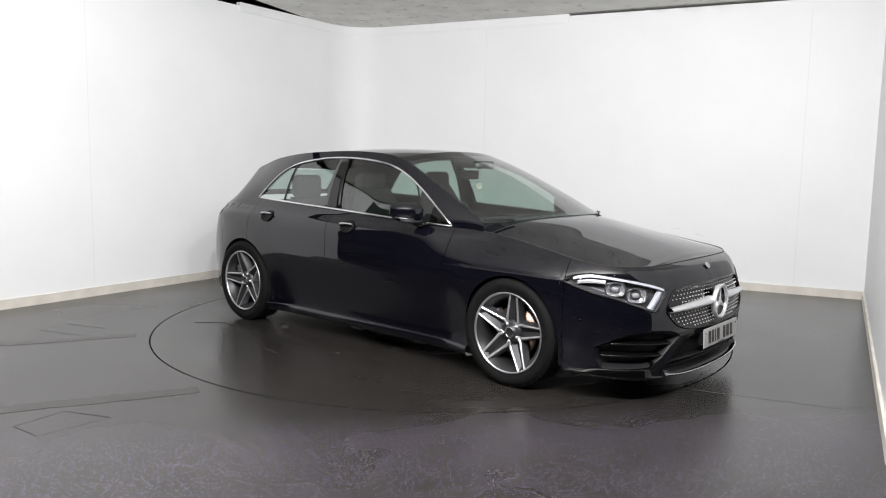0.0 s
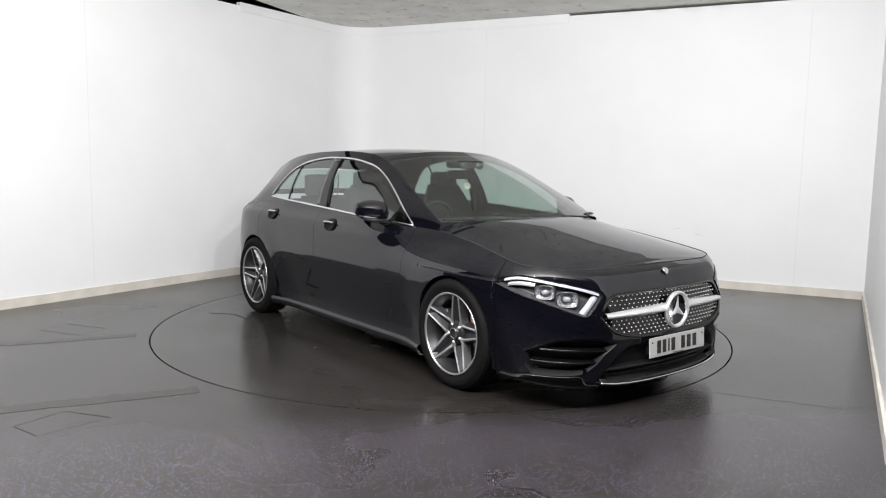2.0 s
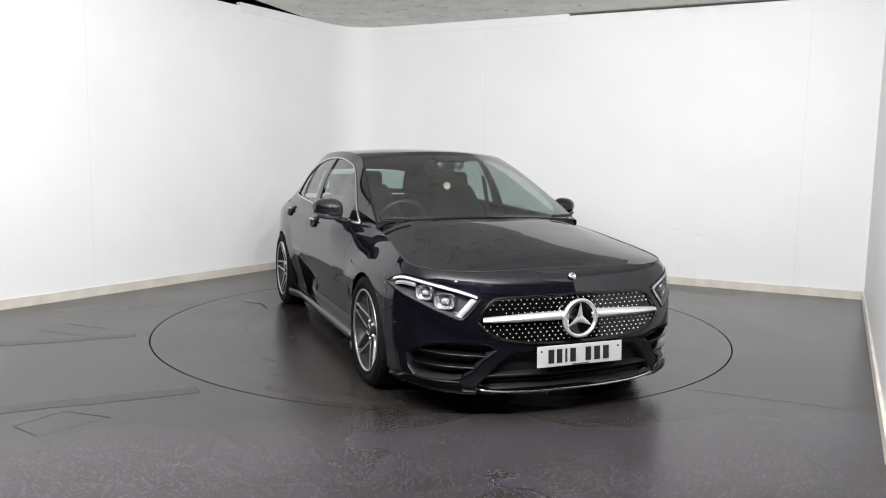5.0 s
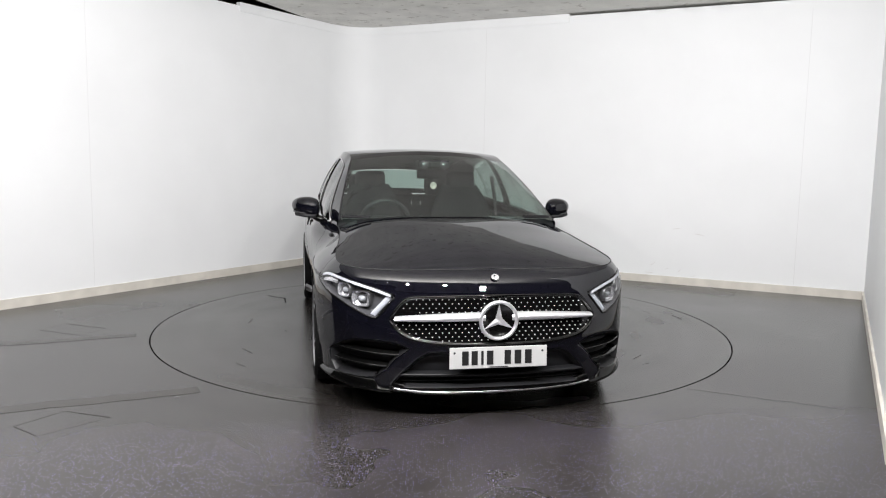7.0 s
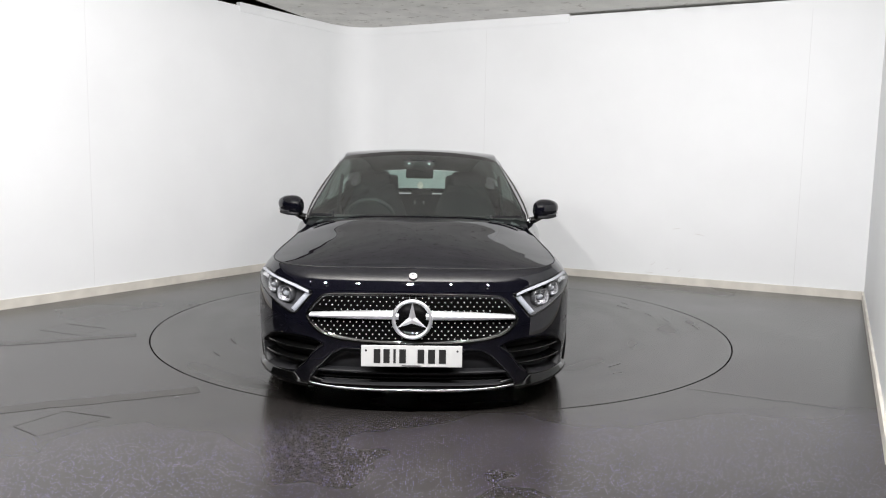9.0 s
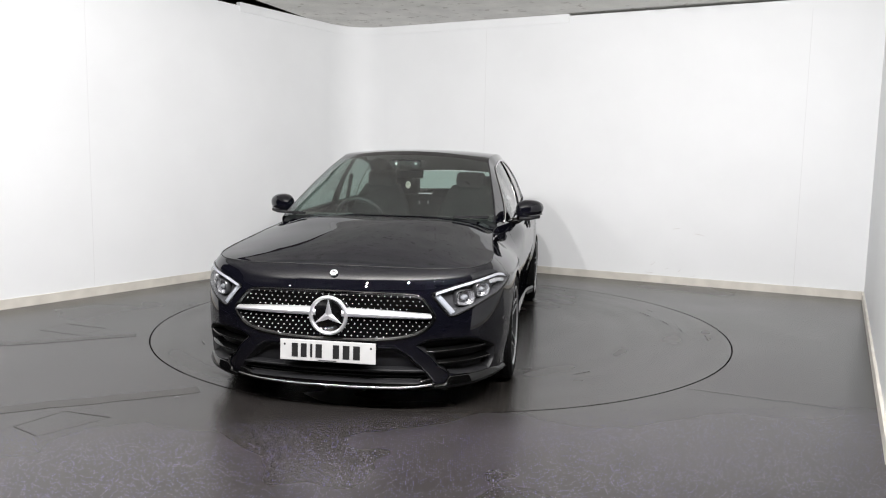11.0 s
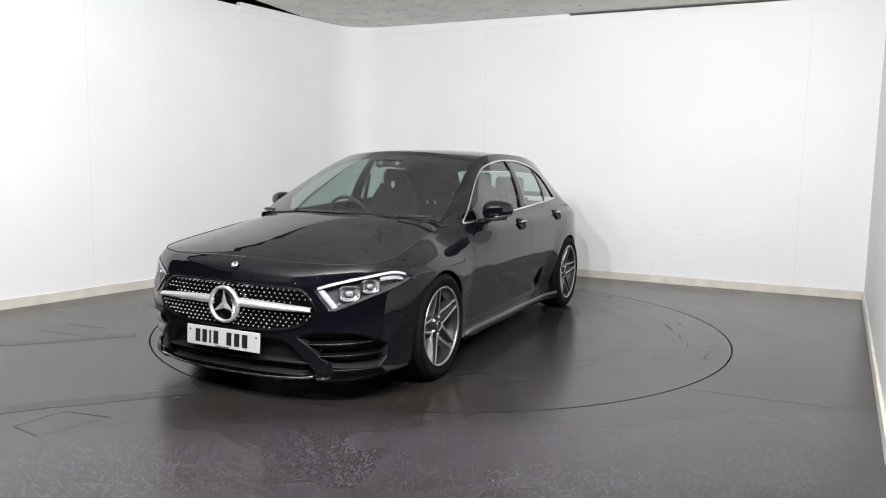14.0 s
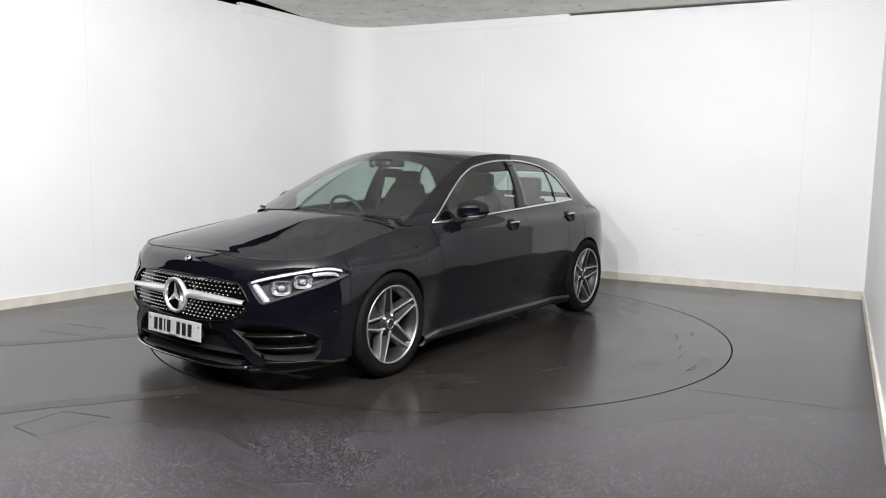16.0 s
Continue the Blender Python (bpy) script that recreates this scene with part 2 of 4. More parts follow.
def smooth_curve(pts, n):
    """Catmull-Rom through points, n samples a span."""
    p = np.array(pts, float)
    p = np.vstack([2 * p[0] - p[1], p, 2 * p[-1] - p[-2]])
    out = []
    for i in range(1, len(p) - 2):
        for k in range(n):
            t = k / n
            a, b, c, d = p[i - 1], p[i], p[i + 1], p[i + 2]
            out.append(0.5 * (2 * b + (c - a) * t + (2 * a - 5 * b + 4 * c - d) * t * t + (3 * b - a - 3 * c + d) * t ** 3))
    out.append(p[-2])
    return np.array(out)


def spline(pts):
    """A smooth function through (x, value...) pairs with rising x."""
    c = smooth_curve(pts, 24)
    xs = np.maximum.accumulate(c[:, 0])
    if c.shape[1] == 2:
        return lambda x: float(np.interp(x, xs, c[:, 1]))
    return lambda x: tuple(float(np.interp(x, xs, c[:, k])) for k in range(1, c.shape[1]))

# ---------------------------------------------------------------- room
WALL_TOP, CEIL = 3.03, 3.072
LEFT_END, CORNER, RIGHT_CORNER, RIGHT_END = (-4.45, -0.79), (-1.242, 4.128), (4.327, 1.422), (2.05, -2.9)


def rounded_corner(a, c, b, r, n=14):
    """The plan line a-c-b with the corner c rounded to radius r."""
    a, c, b = Vector(a), Vector(c), Vector(b)
    d1, d2 = (a - c).normalized(), (b - c).normalized()
    half = d1.angle(d2) / 2
    cut = r / math.tan(half)
    mid = c + (d1 + d2).normalized() * (r / math.sin(half))
    p, q = c + d1 * cut - mid, c + d2 * cut - mid
    arc = []
    for k in range(n + 1):
        t = k / n
        v = (p * (1 - t) + q * t)
        arc.append(mid + v.normalized() * r)
    return arc


def wall_strip(name, pts, z0, z1, thick, material, label, category="wall", kind="structure", inner=0.0):
    """An upright sheet of thickness thick along plan points; the room lies on its right-hand side going along."""
    v, f = [], []
    n = len(pts)
    for i, p in enumerate(pts):
        d = (Vector(pts[min(i + 1, n - 1)]) - Vector(pts[max(i - 1, 0)])).normalized()
        out = Vector((-d.y, d.x))
        a, b = Vector(p) - out * inner, Vector(p) + out * thick
        v += [(a.x, a.y, z0), (a.x, a.y, z1), (b.x, b.y, z1), (b.x, b.y, z0)]
    f = grid_faces(n, 4, closed=True) + [(3, 2, 1, 0), tuple(range(4 * n - 4, 4 * n))]
    me = mesh(name, v, f, material, smooth=False)
    me.polygons.foreach_set("use_smooth", [n > 4] * len(me.polygons))
    if n > 4:
        me.set_sharp_from_angle(angle=radians(30))
    return tagged(put(name, me), label, category, kind=kind)


arc = rounded_corner(LEFT_END, CORNER, RIGHT_CORNER, 0.55)
wall_strip("wall_west", [LEFT_END, arc[0]], 0, WALL_TOP, 0.12, WALL, "smooth white painted partition wall with faint panel joints")
wall_strip("wall_corner", arc, 0, WALL_TOP, 0.12, WALL, "rounded white painted corner between two partition walls")
wall_strip("wall_north", [arc[-1], RIGHT_CORNER], 0, WALL_TOP + 0.016, 0.12, WALL, "smooth white painted partition wall with faint scuffs low down")
wall_strip("wall_east", [RIGHT_CORNER, RIGHT_END], 0, WALL_TOP, 0.12, WALL, "plain white painted side wall beside the turntable")
for nm, a, b in (("wall_hall_east", (7.5, 4.0), (7.5, -11.0)), ("wall_hall_south", (7.5, -11.0), (-10.0, -11.0)), ("wall_hall_west", (-10.0, -11.0), (-10.0, 6.0)), ("wall_hall_north", (-10.0, 6.0), (7.5, 6.0))):
    wall_strip(nm, [a, b], 0, 3.6, 0.12, DARKWALL, "dark unlit wall of the hall around the studio")

# skirting boards with a small top lip
for nm, pts in (("baseboard_west", [LEFT_END, arc[0]]), ("baseboard_corner", arc), ("baseboard_north", [arc[-1], RIGHT_CORNER]), ("baseboard_east", [RIGHT_CORNER, RIGHT_END])):
    wall_strip(nm, pts, 0, 0.085, 0.0, SKIRT, "scuffed cream painted skirting board", "skirting", inner=0.018)

# capping strip over the rounded corner, in line with the wall tops
d_w = (Vector(arc[0]) - Vector(LEFT_END)).normalized()
d_n = (Vector(RIGHT_CORNER) - Vector(arc[-1])).normalized()
cap = [Vector((-2.317, 2.479))] + arc + [Vector((1.433, 2.828))]
wall_strip("trim_cap", cap, 2.968, CEIL - 0.004, 0.05, WALL, "white capping strip closing the gap under the ceiling", "trim", inner=0.012)

# ceiling slab, which leaves a dark slot along the west wall, and the void above it
v2 = [(-2.12, 2.36), (-1.79, 3.23), (-1.62, 3.62), (-1.35, 4.35), (-0.9, 4.6), (1.6, 3.4), (5.2, 1.7), (5.4, -5.3), (-6.2, -5.3), (-4.2, -0.45)]
n2 = len(v2)
me = mesh("ceiling", [(x, y, CEIL) for x, y in v2] + [(x, y, CEIL + 0.2) for x, y in v2],
          [tuple(range(n2 - 1, -1, -1)), tuple(range(n2, 2 * n2))] + [(i, (i + 1) % n2, n2 + (i + 1) % n2, n2 + i) for i in range(n2)], CONCRETE, smooth=False)
tagged(put("ceiling", me), "pitted grey concrete ceiling slab", "ceiling", kind="structure")
me = mesh("ceiling_void", [(-12, -12, 3.5), (8, -12, 3.5), (8, 8, 3.5), (-12, 8, 3.5), (-12, -12, 3.6), (8, -12, 3.6), (8, 8, 3.6), (-12, 8, 3.6)],
          [(3, 2, 1, 0), (4, 5, 6, 7), (0, 1, 5, 4), (1, 2, 6, 5), (2, 3, 7, 6), (3, 0, 4, 7)], DARKVOID, smooth=False)
tagged(put("ceiling_void", me), "dark roof void above the ceiling slab", "ceiling", kind="structure")

# floor with a round opening, and the turntable disc turning in it
TT_R = 2.283
nseg = 192
ring = [(TT_R * math.cos(2 * math.pi * k / nseg), TT_R * math.sin(2 * math.pi * k / nseg)) for k in range(nseg)]
outer = []
for x, y in ring:
    k = 12.0 / max(abs(x), abs(y))
    outer.append((x * k, y * k))
fv = [(x, y, 0) for x, y in ring] + [(x, y, 0) for x, y in outer] + [(x, y, -0.05) for x, y in ring]
ff = [(i, nseg + i, nseg + (i + 1) % nseg, (i + 1) % nseg) for i in range(nseg)] + [(i, (i + 1) % nseg, 2 * nseg + (i + 1) % nseg, 2 * nseg + i) for i in range(nseg)]
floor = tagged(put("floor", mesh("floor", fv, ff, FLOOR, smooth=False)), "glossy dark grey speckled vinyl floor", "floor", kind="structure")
tagged(put("floor_pit", mesh("floor_pit", [(x * 1.02, y * 1.02, -0.04) for x, y in ring], [tuple(range(nseg))], GROOVE, smooth=False)), "dark pit under the turntable", "pit", kind="structure")
R2 = TT_R - 0.011
turntable = tagged(put("turntable", None), "round grey vinyl car turntable set flush in the floor", "turntable")
turntable.empty_display_size = 0.2
dv = [(0, 0, 0)] + [(x / TT_R * R2, y / TT_R * R2, 0) for x, y in ring] + [(x / TT_R * R2, y / TT_R * R2, -0.03) for x, y in ring]
df = [(0, 1 + i, 1 + (i + 1) % nseg) for i in range(nseg)] + [(1 + i, 1 + nseg + i, 1 + nseg + (i + 1) % nseg, 1 + (i + 1) % nseg) for i in range(nseg)]
put("disc", mesh("disc", dv, df, DISCVINYL, smooth=False), turntable)
# worn bands, hatches and marks on the floor
def floor_line(name, pts, w, material, label, category, parent=None, z=0.0012, kind="structure"):
    n, v = len(pts), []
    for i, p in enumerate(pts):
        d = (Vector(pts[min(i + 1, n - 1)]) - Vector(pts[max(i - 1, 0)])).normalized()
        o = Vector((-d.y, d.x)) * w / 2
        for q in (Vector(p) + o, Vector(p) - o):
            v += [(q.x, q.y, z)]
    ob = put(name, mesh(name, v, [(2 * i + 1, 2 * i + 3, 2 * i + 2, 2 * i) for i in range(n - 1)], material, smooth=False), parent)
    return ob if parent else tagged(ob, label, category, kind=kind)


def wobble(a, b, n, amp):
    a, b = Vector(a), Vector(b)
    o = Vector((-(b - a).y, (b - a).x)).normalized()
    return [tuple(a.lerp(b, k / n) + o * amp * noise.noise((k * 0.7, a.x, b.y))) for k in range(n + 1)]


floor_line("floor_band", wobble((-4.6, -1.66), (-2.30, -0.63), 20, 0.02), 0.10, DULL, "dull brownish band where tape was lifted", "floor mark")
floor_line("floor_band", wobble((-3.4, -2.85), (-1.40, -1.95), 20, 0.02), 0.12, DULL, "dull brownish band where tape was lifted", "floor mark")
for q in (((-3.08, -0.53), (-3.0, -0.29), (-2.62, -0.43), (-2.70, -0.68)), ((-2.11, -2.59), (-1.974, -2.354), (-1.70, -2.44), (-1.93, -2.71))):
    hatch = tagged(put("floor_hatch", None), "rectangular access hatch outlined in the floor", "floor hatch")
    for i in range(4):
        floor_line("hatch_groove", wobble(q[i], q[(i + 1) % 4], 6, 0.006), 0.006 if i % 2 else 0.003, HATCHLINE, "", "", hatch)
floor_line("floor_crack", wobble((0.62, -2.55), (1.45, -3.35), 14, 0.02), 0.004, DULL, "fine scratch across the vinyl", "floor mark")
floor_line("floor_crack", wobble((1.5, -1.78), (2.3, -2.12), 14, 0.02), 0.004, DULL, "fine scratch across the vinyl", "floor mark")
floor_line("disc_mark", wobble((-1.413, -1.445), (-1.242, -1.286), 6, 0.004), 0.014, GROOVE, "", "", turntable)
floor_line("disc_mark", wobble((-1.242, -1.286), (-1.02, -1.28), 6, 0.004), 0.014, GROOVE, "", "", turntable)
for k in range(16):
    a0, rr_, ln = random.uniform(0, 6.28), random.uniform(1.2, 2.15), random.uniform(0.03, 0.10)
    floor_line("scuff_mark", [(rr_ * math.cos(a0 + ln * t / 5), rr_ * math.sin(a0 + ln * t / 5)) for t in range(6)], random.uniform(0.006, 0.02), DULL, "", "", turntable)


def wall_mark(name, p, d, z0, z1, length, material, label, lean=0.0):
    """A thin mark on a wall at the plan point p, running along d."""
    d = Vector(d).normalized()
    n = Vector((d.y, -d.x)) * 0.002
    a, b = Vector(p) + n, Vector(p) + n + d * length
    return tagged(put(name, mesh(name, [(a.x, a.y, z0), (b.x, b.y, z0 + lean), (b.x, b.y, z1 + lean), (a.x, a.y, z1)], [(0, 1, 2, 3)], material, smooth=False)), label, "wall mark", kind="structure")


dw, dn = d_w, d_n
wall_mark("wall_joint", Vector(LEFT_END) + dw * 2.05, dw, 0.09, 2.97, 0.003, JOINT, "hairline joint between wall boards")
for t in (1.93, 5.53):
    wall_mark("wall_joint", Vector(CORNER) + dn * t, dn, 0.09, 2.95, 0.003, JOINT, "hairline joint between wall boards")
for t, z, ln, lean in ((3.78, 0.62, 0.07, 0.012), (4.02, 0.58, 0.09, -0.012), (3.55, 0.19, 0.05, 0.04), (3.72, 0.16, 0.03, 0.01), (3.86, 0.14, 0.03, 0.03), (3.50, 0.11, 0.08, 0.0), (4.0, 0.10, 0.05, 0.01), (1.9, 0.3, 0.05, 0.02)):
    wall_mark("wall_scuff", Vector(arc[-1]) + dn * t, dn, z, z + 0.005, ln, SCUFF, "faint grey scuff on the white wall", lean)

# light fittings hung under the roof, tilted towards the walls
def fitting(x, y, z, aim, energy, w=0.5, h=0.14):
    fit = tagged(put("unseen_studio_light", None), "slim white light fitting placed out of view to light the studio, switched on", "studio light", "rows of studio lights")
    m = look((x, y, z), aim)
    fit.matrix_basis = m
    box("housing", 0, 0, 0.03, w + 0.04, h + 0.04, 0.05, PLASTIC, fit, 0.008)
    put("hanger", tube("hanger", [(0, 0, 0.05), tuple(m.inverted() @ Vector((x, y, CEIL)))], 0.008, PLASTIC, 6), fit)
    lamp = bpy.data.lights.new("lamp", "AREA")
    lamp.shape, lamp.size, lamp.size_y, lamp.energy = "RECTANGLE", w, h, energy
    lamp.color = (1.0, 0.985, 0.992)
    lo = new("lamp", lamp)
    lo.matrix_basis = m


for x, e in ((-2.9, 27), (-2.0, 54), (-1.15, 90), (-0.3, 104), (0.5, 87), (1.25, 55)):
    fitting(x, -4.2, 2.6, (x * 1.2 - 0.1, 3.0, 1.75), e, 0.055, 0.022)
# two unseen fittings added only to brighten the east wall
for x, y in ((1.3, -0.8), (1.8, 0.3)):
    fitting(x, y, 2.9, (4.1, 1.0, 1.0), 3.6, 0.10, 0.03)
# ---------------------------------------------------------------- car, in its own space: x forward, y to its left, ground at z 0
car = tagged(put("car", None), "glossy black five-door hatchback car on the turntable", "car")
XW, XF, RW, RA = 1.3645, 1.347, 0.33, 0.346

OUT = smooth_curve([(2.25, 0), (2.243, 0.2), (2.215, 0.42), (2.165, 0.58), (2.06, 0.73), (1.90, 0.835), (1.70, 0.885), (1.36, 0.897), (0.8, 0.893), (0.0, 0.893), (-0.8, 0.89),
                    (-1.36, 0.885), (-1.70, 0.855), (-1.93, 0.78), (-2.08, 0.66), (-2.15, 0.45), (-2.17, 0.2), (-2.175, 0)], 24)
OUT[:, 1] *= 1.012
seg = np.hypot(*np.diff(OUT, axis=0).T)
ARC = np.concatenate([[0], np.cumsum(seg)])
tan_ = np.gradient(OUT, axis=0)
NRM = np.stack([tan_[:, 1], -tan_[:, 0]], 1)
NRM /= np.linalg.norm(NRM, axis=1, keepdims=True)
S_END = float(ARC[-1])

front_in = spline([(0.08, 0.06), (0.13, 0.035), (0.2, 0.02), (0.3, 0.0), (0.42, -0.012), (0.52, -0.005), (0.62, 0.022), (0.68, 0.045), (0.745, 0.088), (0.79, 0.18), (0.86, 0.35), (1.1, 0.9)])
rear_in = spline([(0.1, 0.10), (0.25, 0.03), (0.4, 0.0), (0.6, 0.0), (0.75, 0.04), (0.85, 0.10), (0.95, 0.19), (1.05, 0.26), (1.2, 0.36)])
side_in = spline([(0.08, 0.05), (0.15, 0.03), (0.22, 0.018), (0.35, 0.008), (0.5, 0.002), (0.62, 0.0), (0.74, 0.004), (0.82, 0.006), (0.86, 0.014), (0.89, 0.032), (0.92, 0.065), (0.95, 0.085), (1.02, 0.118), (1.1, 0.16)])


def ease(t):
    t = max(0.0, min(1.0, t))
    return t * t * (3 - 2 * t)


door_in = spline([(0.0, 0.094), (0.15, 0.092), (0.22, 0.089), (0.30, 0.080), (0.40, 0.056), (0.5, 0.026), (0.58, 0.006), (0.63, 0.0), (1.2, 0.0)])
hip_in = spline([(0.0, 0.0), (0.86, 0.0), (0.92, 0.010), (0.98, 0.022), (1.05, 0.035), (1.2, 0.04)])
wing_in = spline([(0.0, 0.0), (0.62, 0.0), (0.70, 0.010), (0.76, 0.042), (0.84, 0.122), (0.88, 0.136), (0.92, 0.132), (1.1, 0.12)])


def lin(pts):
    return lambda s: interp(s, pts)


# outlines on the nose, as heights over the arc length: headlamp, side intake, lower intake, grille
S_IN, S_TIP, S_O = 0.545, 1.172, 0.975
h_top = spline([(0.535, 0.647), (0.60, 0.668), (0.70, 0.692), (0.81, 0.712), (0.92, 0.727), (1.02, 0.732), (1.10, 0.719), (1.172, 0.690)])
h_bot = lin([(0.545, 0.640), (0.592, 0.580), (0.632, 0.534), (0.66, 0.534), (0.76, 0.567), (0.88, 0.605), (1.0, 0.634), (1.172, 0.684)])
i_top = spline([(0.46, 0.386), (0.53, 0.415), (0.64, 0.422), (0.77, 0.413), (0.86, 0.385), (0.975, 0.335)])
i_bot = lin([(0.46, 0.380), (0.53, 0.325), (0.58, 0.265), (0.64, 0.222), (0.70, 0.212), (0.93, 0.206), (0.975, 0.26)])
l_top = lin([(0.0, 0.372), (0.36, 0.366), (0.415, 0.335), (0.51, 0.24), (0.56, 0.176), (0.57, 0.172)])
g_top = spline([(-0.56, 0.535), (-0.53, 0.585), (-0.48, 0.632), (-0.40, 0.645), (0.0, 0.652), (0.40, 0.645), (0.48, 0.632), (0.53, 0.585), (0.56, 0.535)])
g_bot = spline([(-0.56, 0.53), (-0.53, 0.488), (-0.46, 0.44), (-0.30, 0.41), (0.0, 0.40), (0.30, 0.41), (0.46, 0.44), (0.53, 0.488), (0.56, 0.53)])


def dent(a, z):
    """How far the nose is pressed in at the lamps, intakes and grille."""
    if a > S_TIP or z > 0.74 or z < 0.16:
        return 0.0
    d = 0.0
    if a > S_IN:
        d = 0.045 * ease(min(h_top(a) - z, (z - h_bot(a)) * 0.85, (a - S_IN) * 1.2, S_TIP - a) / 0.018)
    if 0.46 < a < S_O:
        d = max(d, 0.062 * ease(min(i_top(a) - z, z - i_bot(a), a - 0.46, S_O - a) / 0.034))
    if a < 0.57:
        d = max(d, 0.045 * ease(min(l_top(a) - z, (z - 0.168) * 1.2) / 0.03))
    if a < 0.56:
        d = max(d, 0.016 * ease(min(g_top(a) - z, z - g_bot(a)) / 0.014))
    return d


def skin(s, z, off=0.0):
    return shell(s, z, off, False)


def shell(s, z, off=0.0, pressed=True):
    """The point of the body's lower shell at arc length s from the nose, at height z, off metres proud of it."""
    a = abs(s)
    x, y = np.interp(a, ARC, OUT[:, 0]), np.interp(a, ARC, OUT[:, 1])
    nx, ny = np.interp(a, ARC, NRM[:, 0]), np.interp(a, ARC, NRM[:, 1])
    e = front_in(z) if nx > 0 else rear_in(z)
    f = side_in(z) + ease((x - 0.4) / 0.8) * wing_in(z) * ease((2.25 - x) / 0.55)
    f += door_in(z) * ease((1.25 - abs(x)) / 0.5)
    f += hip_in(z) * ease((-0.9 - x) / 0.6)
    for xw in (XF, -XW):
        r = math.hypot(x - xw, z - 0.33)
        if r < 0.56 and z > 0.25:
            off += 0.009 * ease((0.56 - r) / 0.20) * ny * ny * ease((z - 0.25) / 0.12)
    d = -(nx * nx) * e - (ny * ny) * f + off - (dent(a, z) if pressed and x > 1.6 else 0.0)
    return (float(x + nx * d), float(math.copysign(1, s) * (y + ny * d)), float(z))


def s_at(x):
    """Arc length where the outline has this x (left side)."""
    return float(np.interp(-x, -OUT[:, 0], ARC))


def s_of_y(y):
    k = int(np.argmax(OUT[:, 1]))
    return float(np.interp(y, OUT[:k, 1], ARC[:k]))


belt = spline([(-2.2, 0.95), (-1.95, 0.96), (-1.7, 0.98), (-1.5, 0.998), (-1.31, 1.012), (-0.8, 0.992), (0.0, 0.957), (0.775, 0.918), (1.02, 0.905), (1.3, 0.874), (1.6, 0.826), (1.8, 0.795), (1.9, 0.784), (2.0, 0.777), (2.06, 0.773), (2.165, 0.770), (2.215, 0.771), (2.243, 0.774), (2.3, 0.776)])


def z_top(s):
    return belt(float(np.interp(s, ARC, OUT[:, 0])))


def z_low(s):
    x = float(np.interp(s, ARC, OUT[:, 0]))
    for xw in (XF, -XW):
        if abs(x - xw) < RA:
            return 0.33 + math.sqrt(RA * RA - (x - xw) ** 2)
    if x > 1.72:
        return 0.165
    if x < -1.72:
        return 0.21
    return 0.19


def columns(s0, s1):
    xs = set(np.linspace(s0, s1, max(3, int((s1 - s0) / (0.03 if s0 > 1.3 else 0.009)))))
    for xw in (XF, -XW):
        for k in range(0, 41):
            xs.add(s_at(xw + RA * 0.99999 * math.cos(math.pi * k / 40)))
        xs.add(s_at(xw + RA * 1.0005))
        xs.add(s_at(xw - RA * 1.0005))
    return sorted(q for q in xs if s0 <= q <= s1)


def panel(name, s0, s1, label="", mirror_join=False, gap=0.002):
    rows, nz = [], 84 if s0 < 1.3 else 30
    for s in columns(s0 + (gap if s0 > 0 else 0), s1 - gap if s1 < S_END else s1):
        lo, hi = z_low(s), z_top(s)
        col = [shell(s, lo + 0.004, -0.05), shell(s, lo, -0.012)]
        col += [shell(s, lo + (hi - lo) * k / nz) for k in range(nz + 1)]
        rows.append(col)
    ends = [rows[0]] * (s0 > 0) + [rows[-1]] * (s1 < S_END)
    for sgn in ((1,) if mirror_join else (1, -1)):
        v = [(p[0], sgn * p[1], p[2]) for q in rows for p in q]
        f = grid_faces(len(rows), len(rows[0]))
        for col in ends:
            k = len(v)
            v += [(p[0], sgn * p[1], p[2]) for p in col] + [(p[0], sgn * (p[1] - 0.02), p[2]) for p in col]
            f += grid_faces(2, len(col), k)
        if sgn > 0:
            f = [q[::-1] for q in f]
        if mirror_join:
            k = len(v)
            v, f = v + [(p[0], -p[1], p[2]) for p in v], f + [tuple(i + k for i in q[::-1]) for q in f]
        put(name, mesh(name, v, f, PAINT), car, label)


S_BUMP, S_DOOR, S_B, S_C, S_TAIL = s_at(1.72), s_at(0.825), s_at(-0.325), s_at(-1.30), s_at(-1.88)
panel("front_bumper", 0.0, S_BUMP, "glossy black front bumper", True)
panel("front_wing", S_BUMP, S_DOOR)
panel("front_door", S_DOOR, S_B)
panel("rear_door", S_B, S_C)
panel("rear_wing", S_C, S_TAIL)
panel("rear_bumper", S_TAIL, S_END, "", True)

# bonnet
hood_c = spline([(0.9, 1.005), (1.1, 0.99), (1.3, 0.967), (1.55, 0.925), (1.8, 0.872), (1.95, 0.833), (2.05, 0.80), (2.12, 0.778), (2.3, 0.765)])


def ramp(x):
    q = max(0.0, min(1.0, (1.75 - x) / 0.75))
    return q * q * (3 - 2 * q)


hood_rows = []
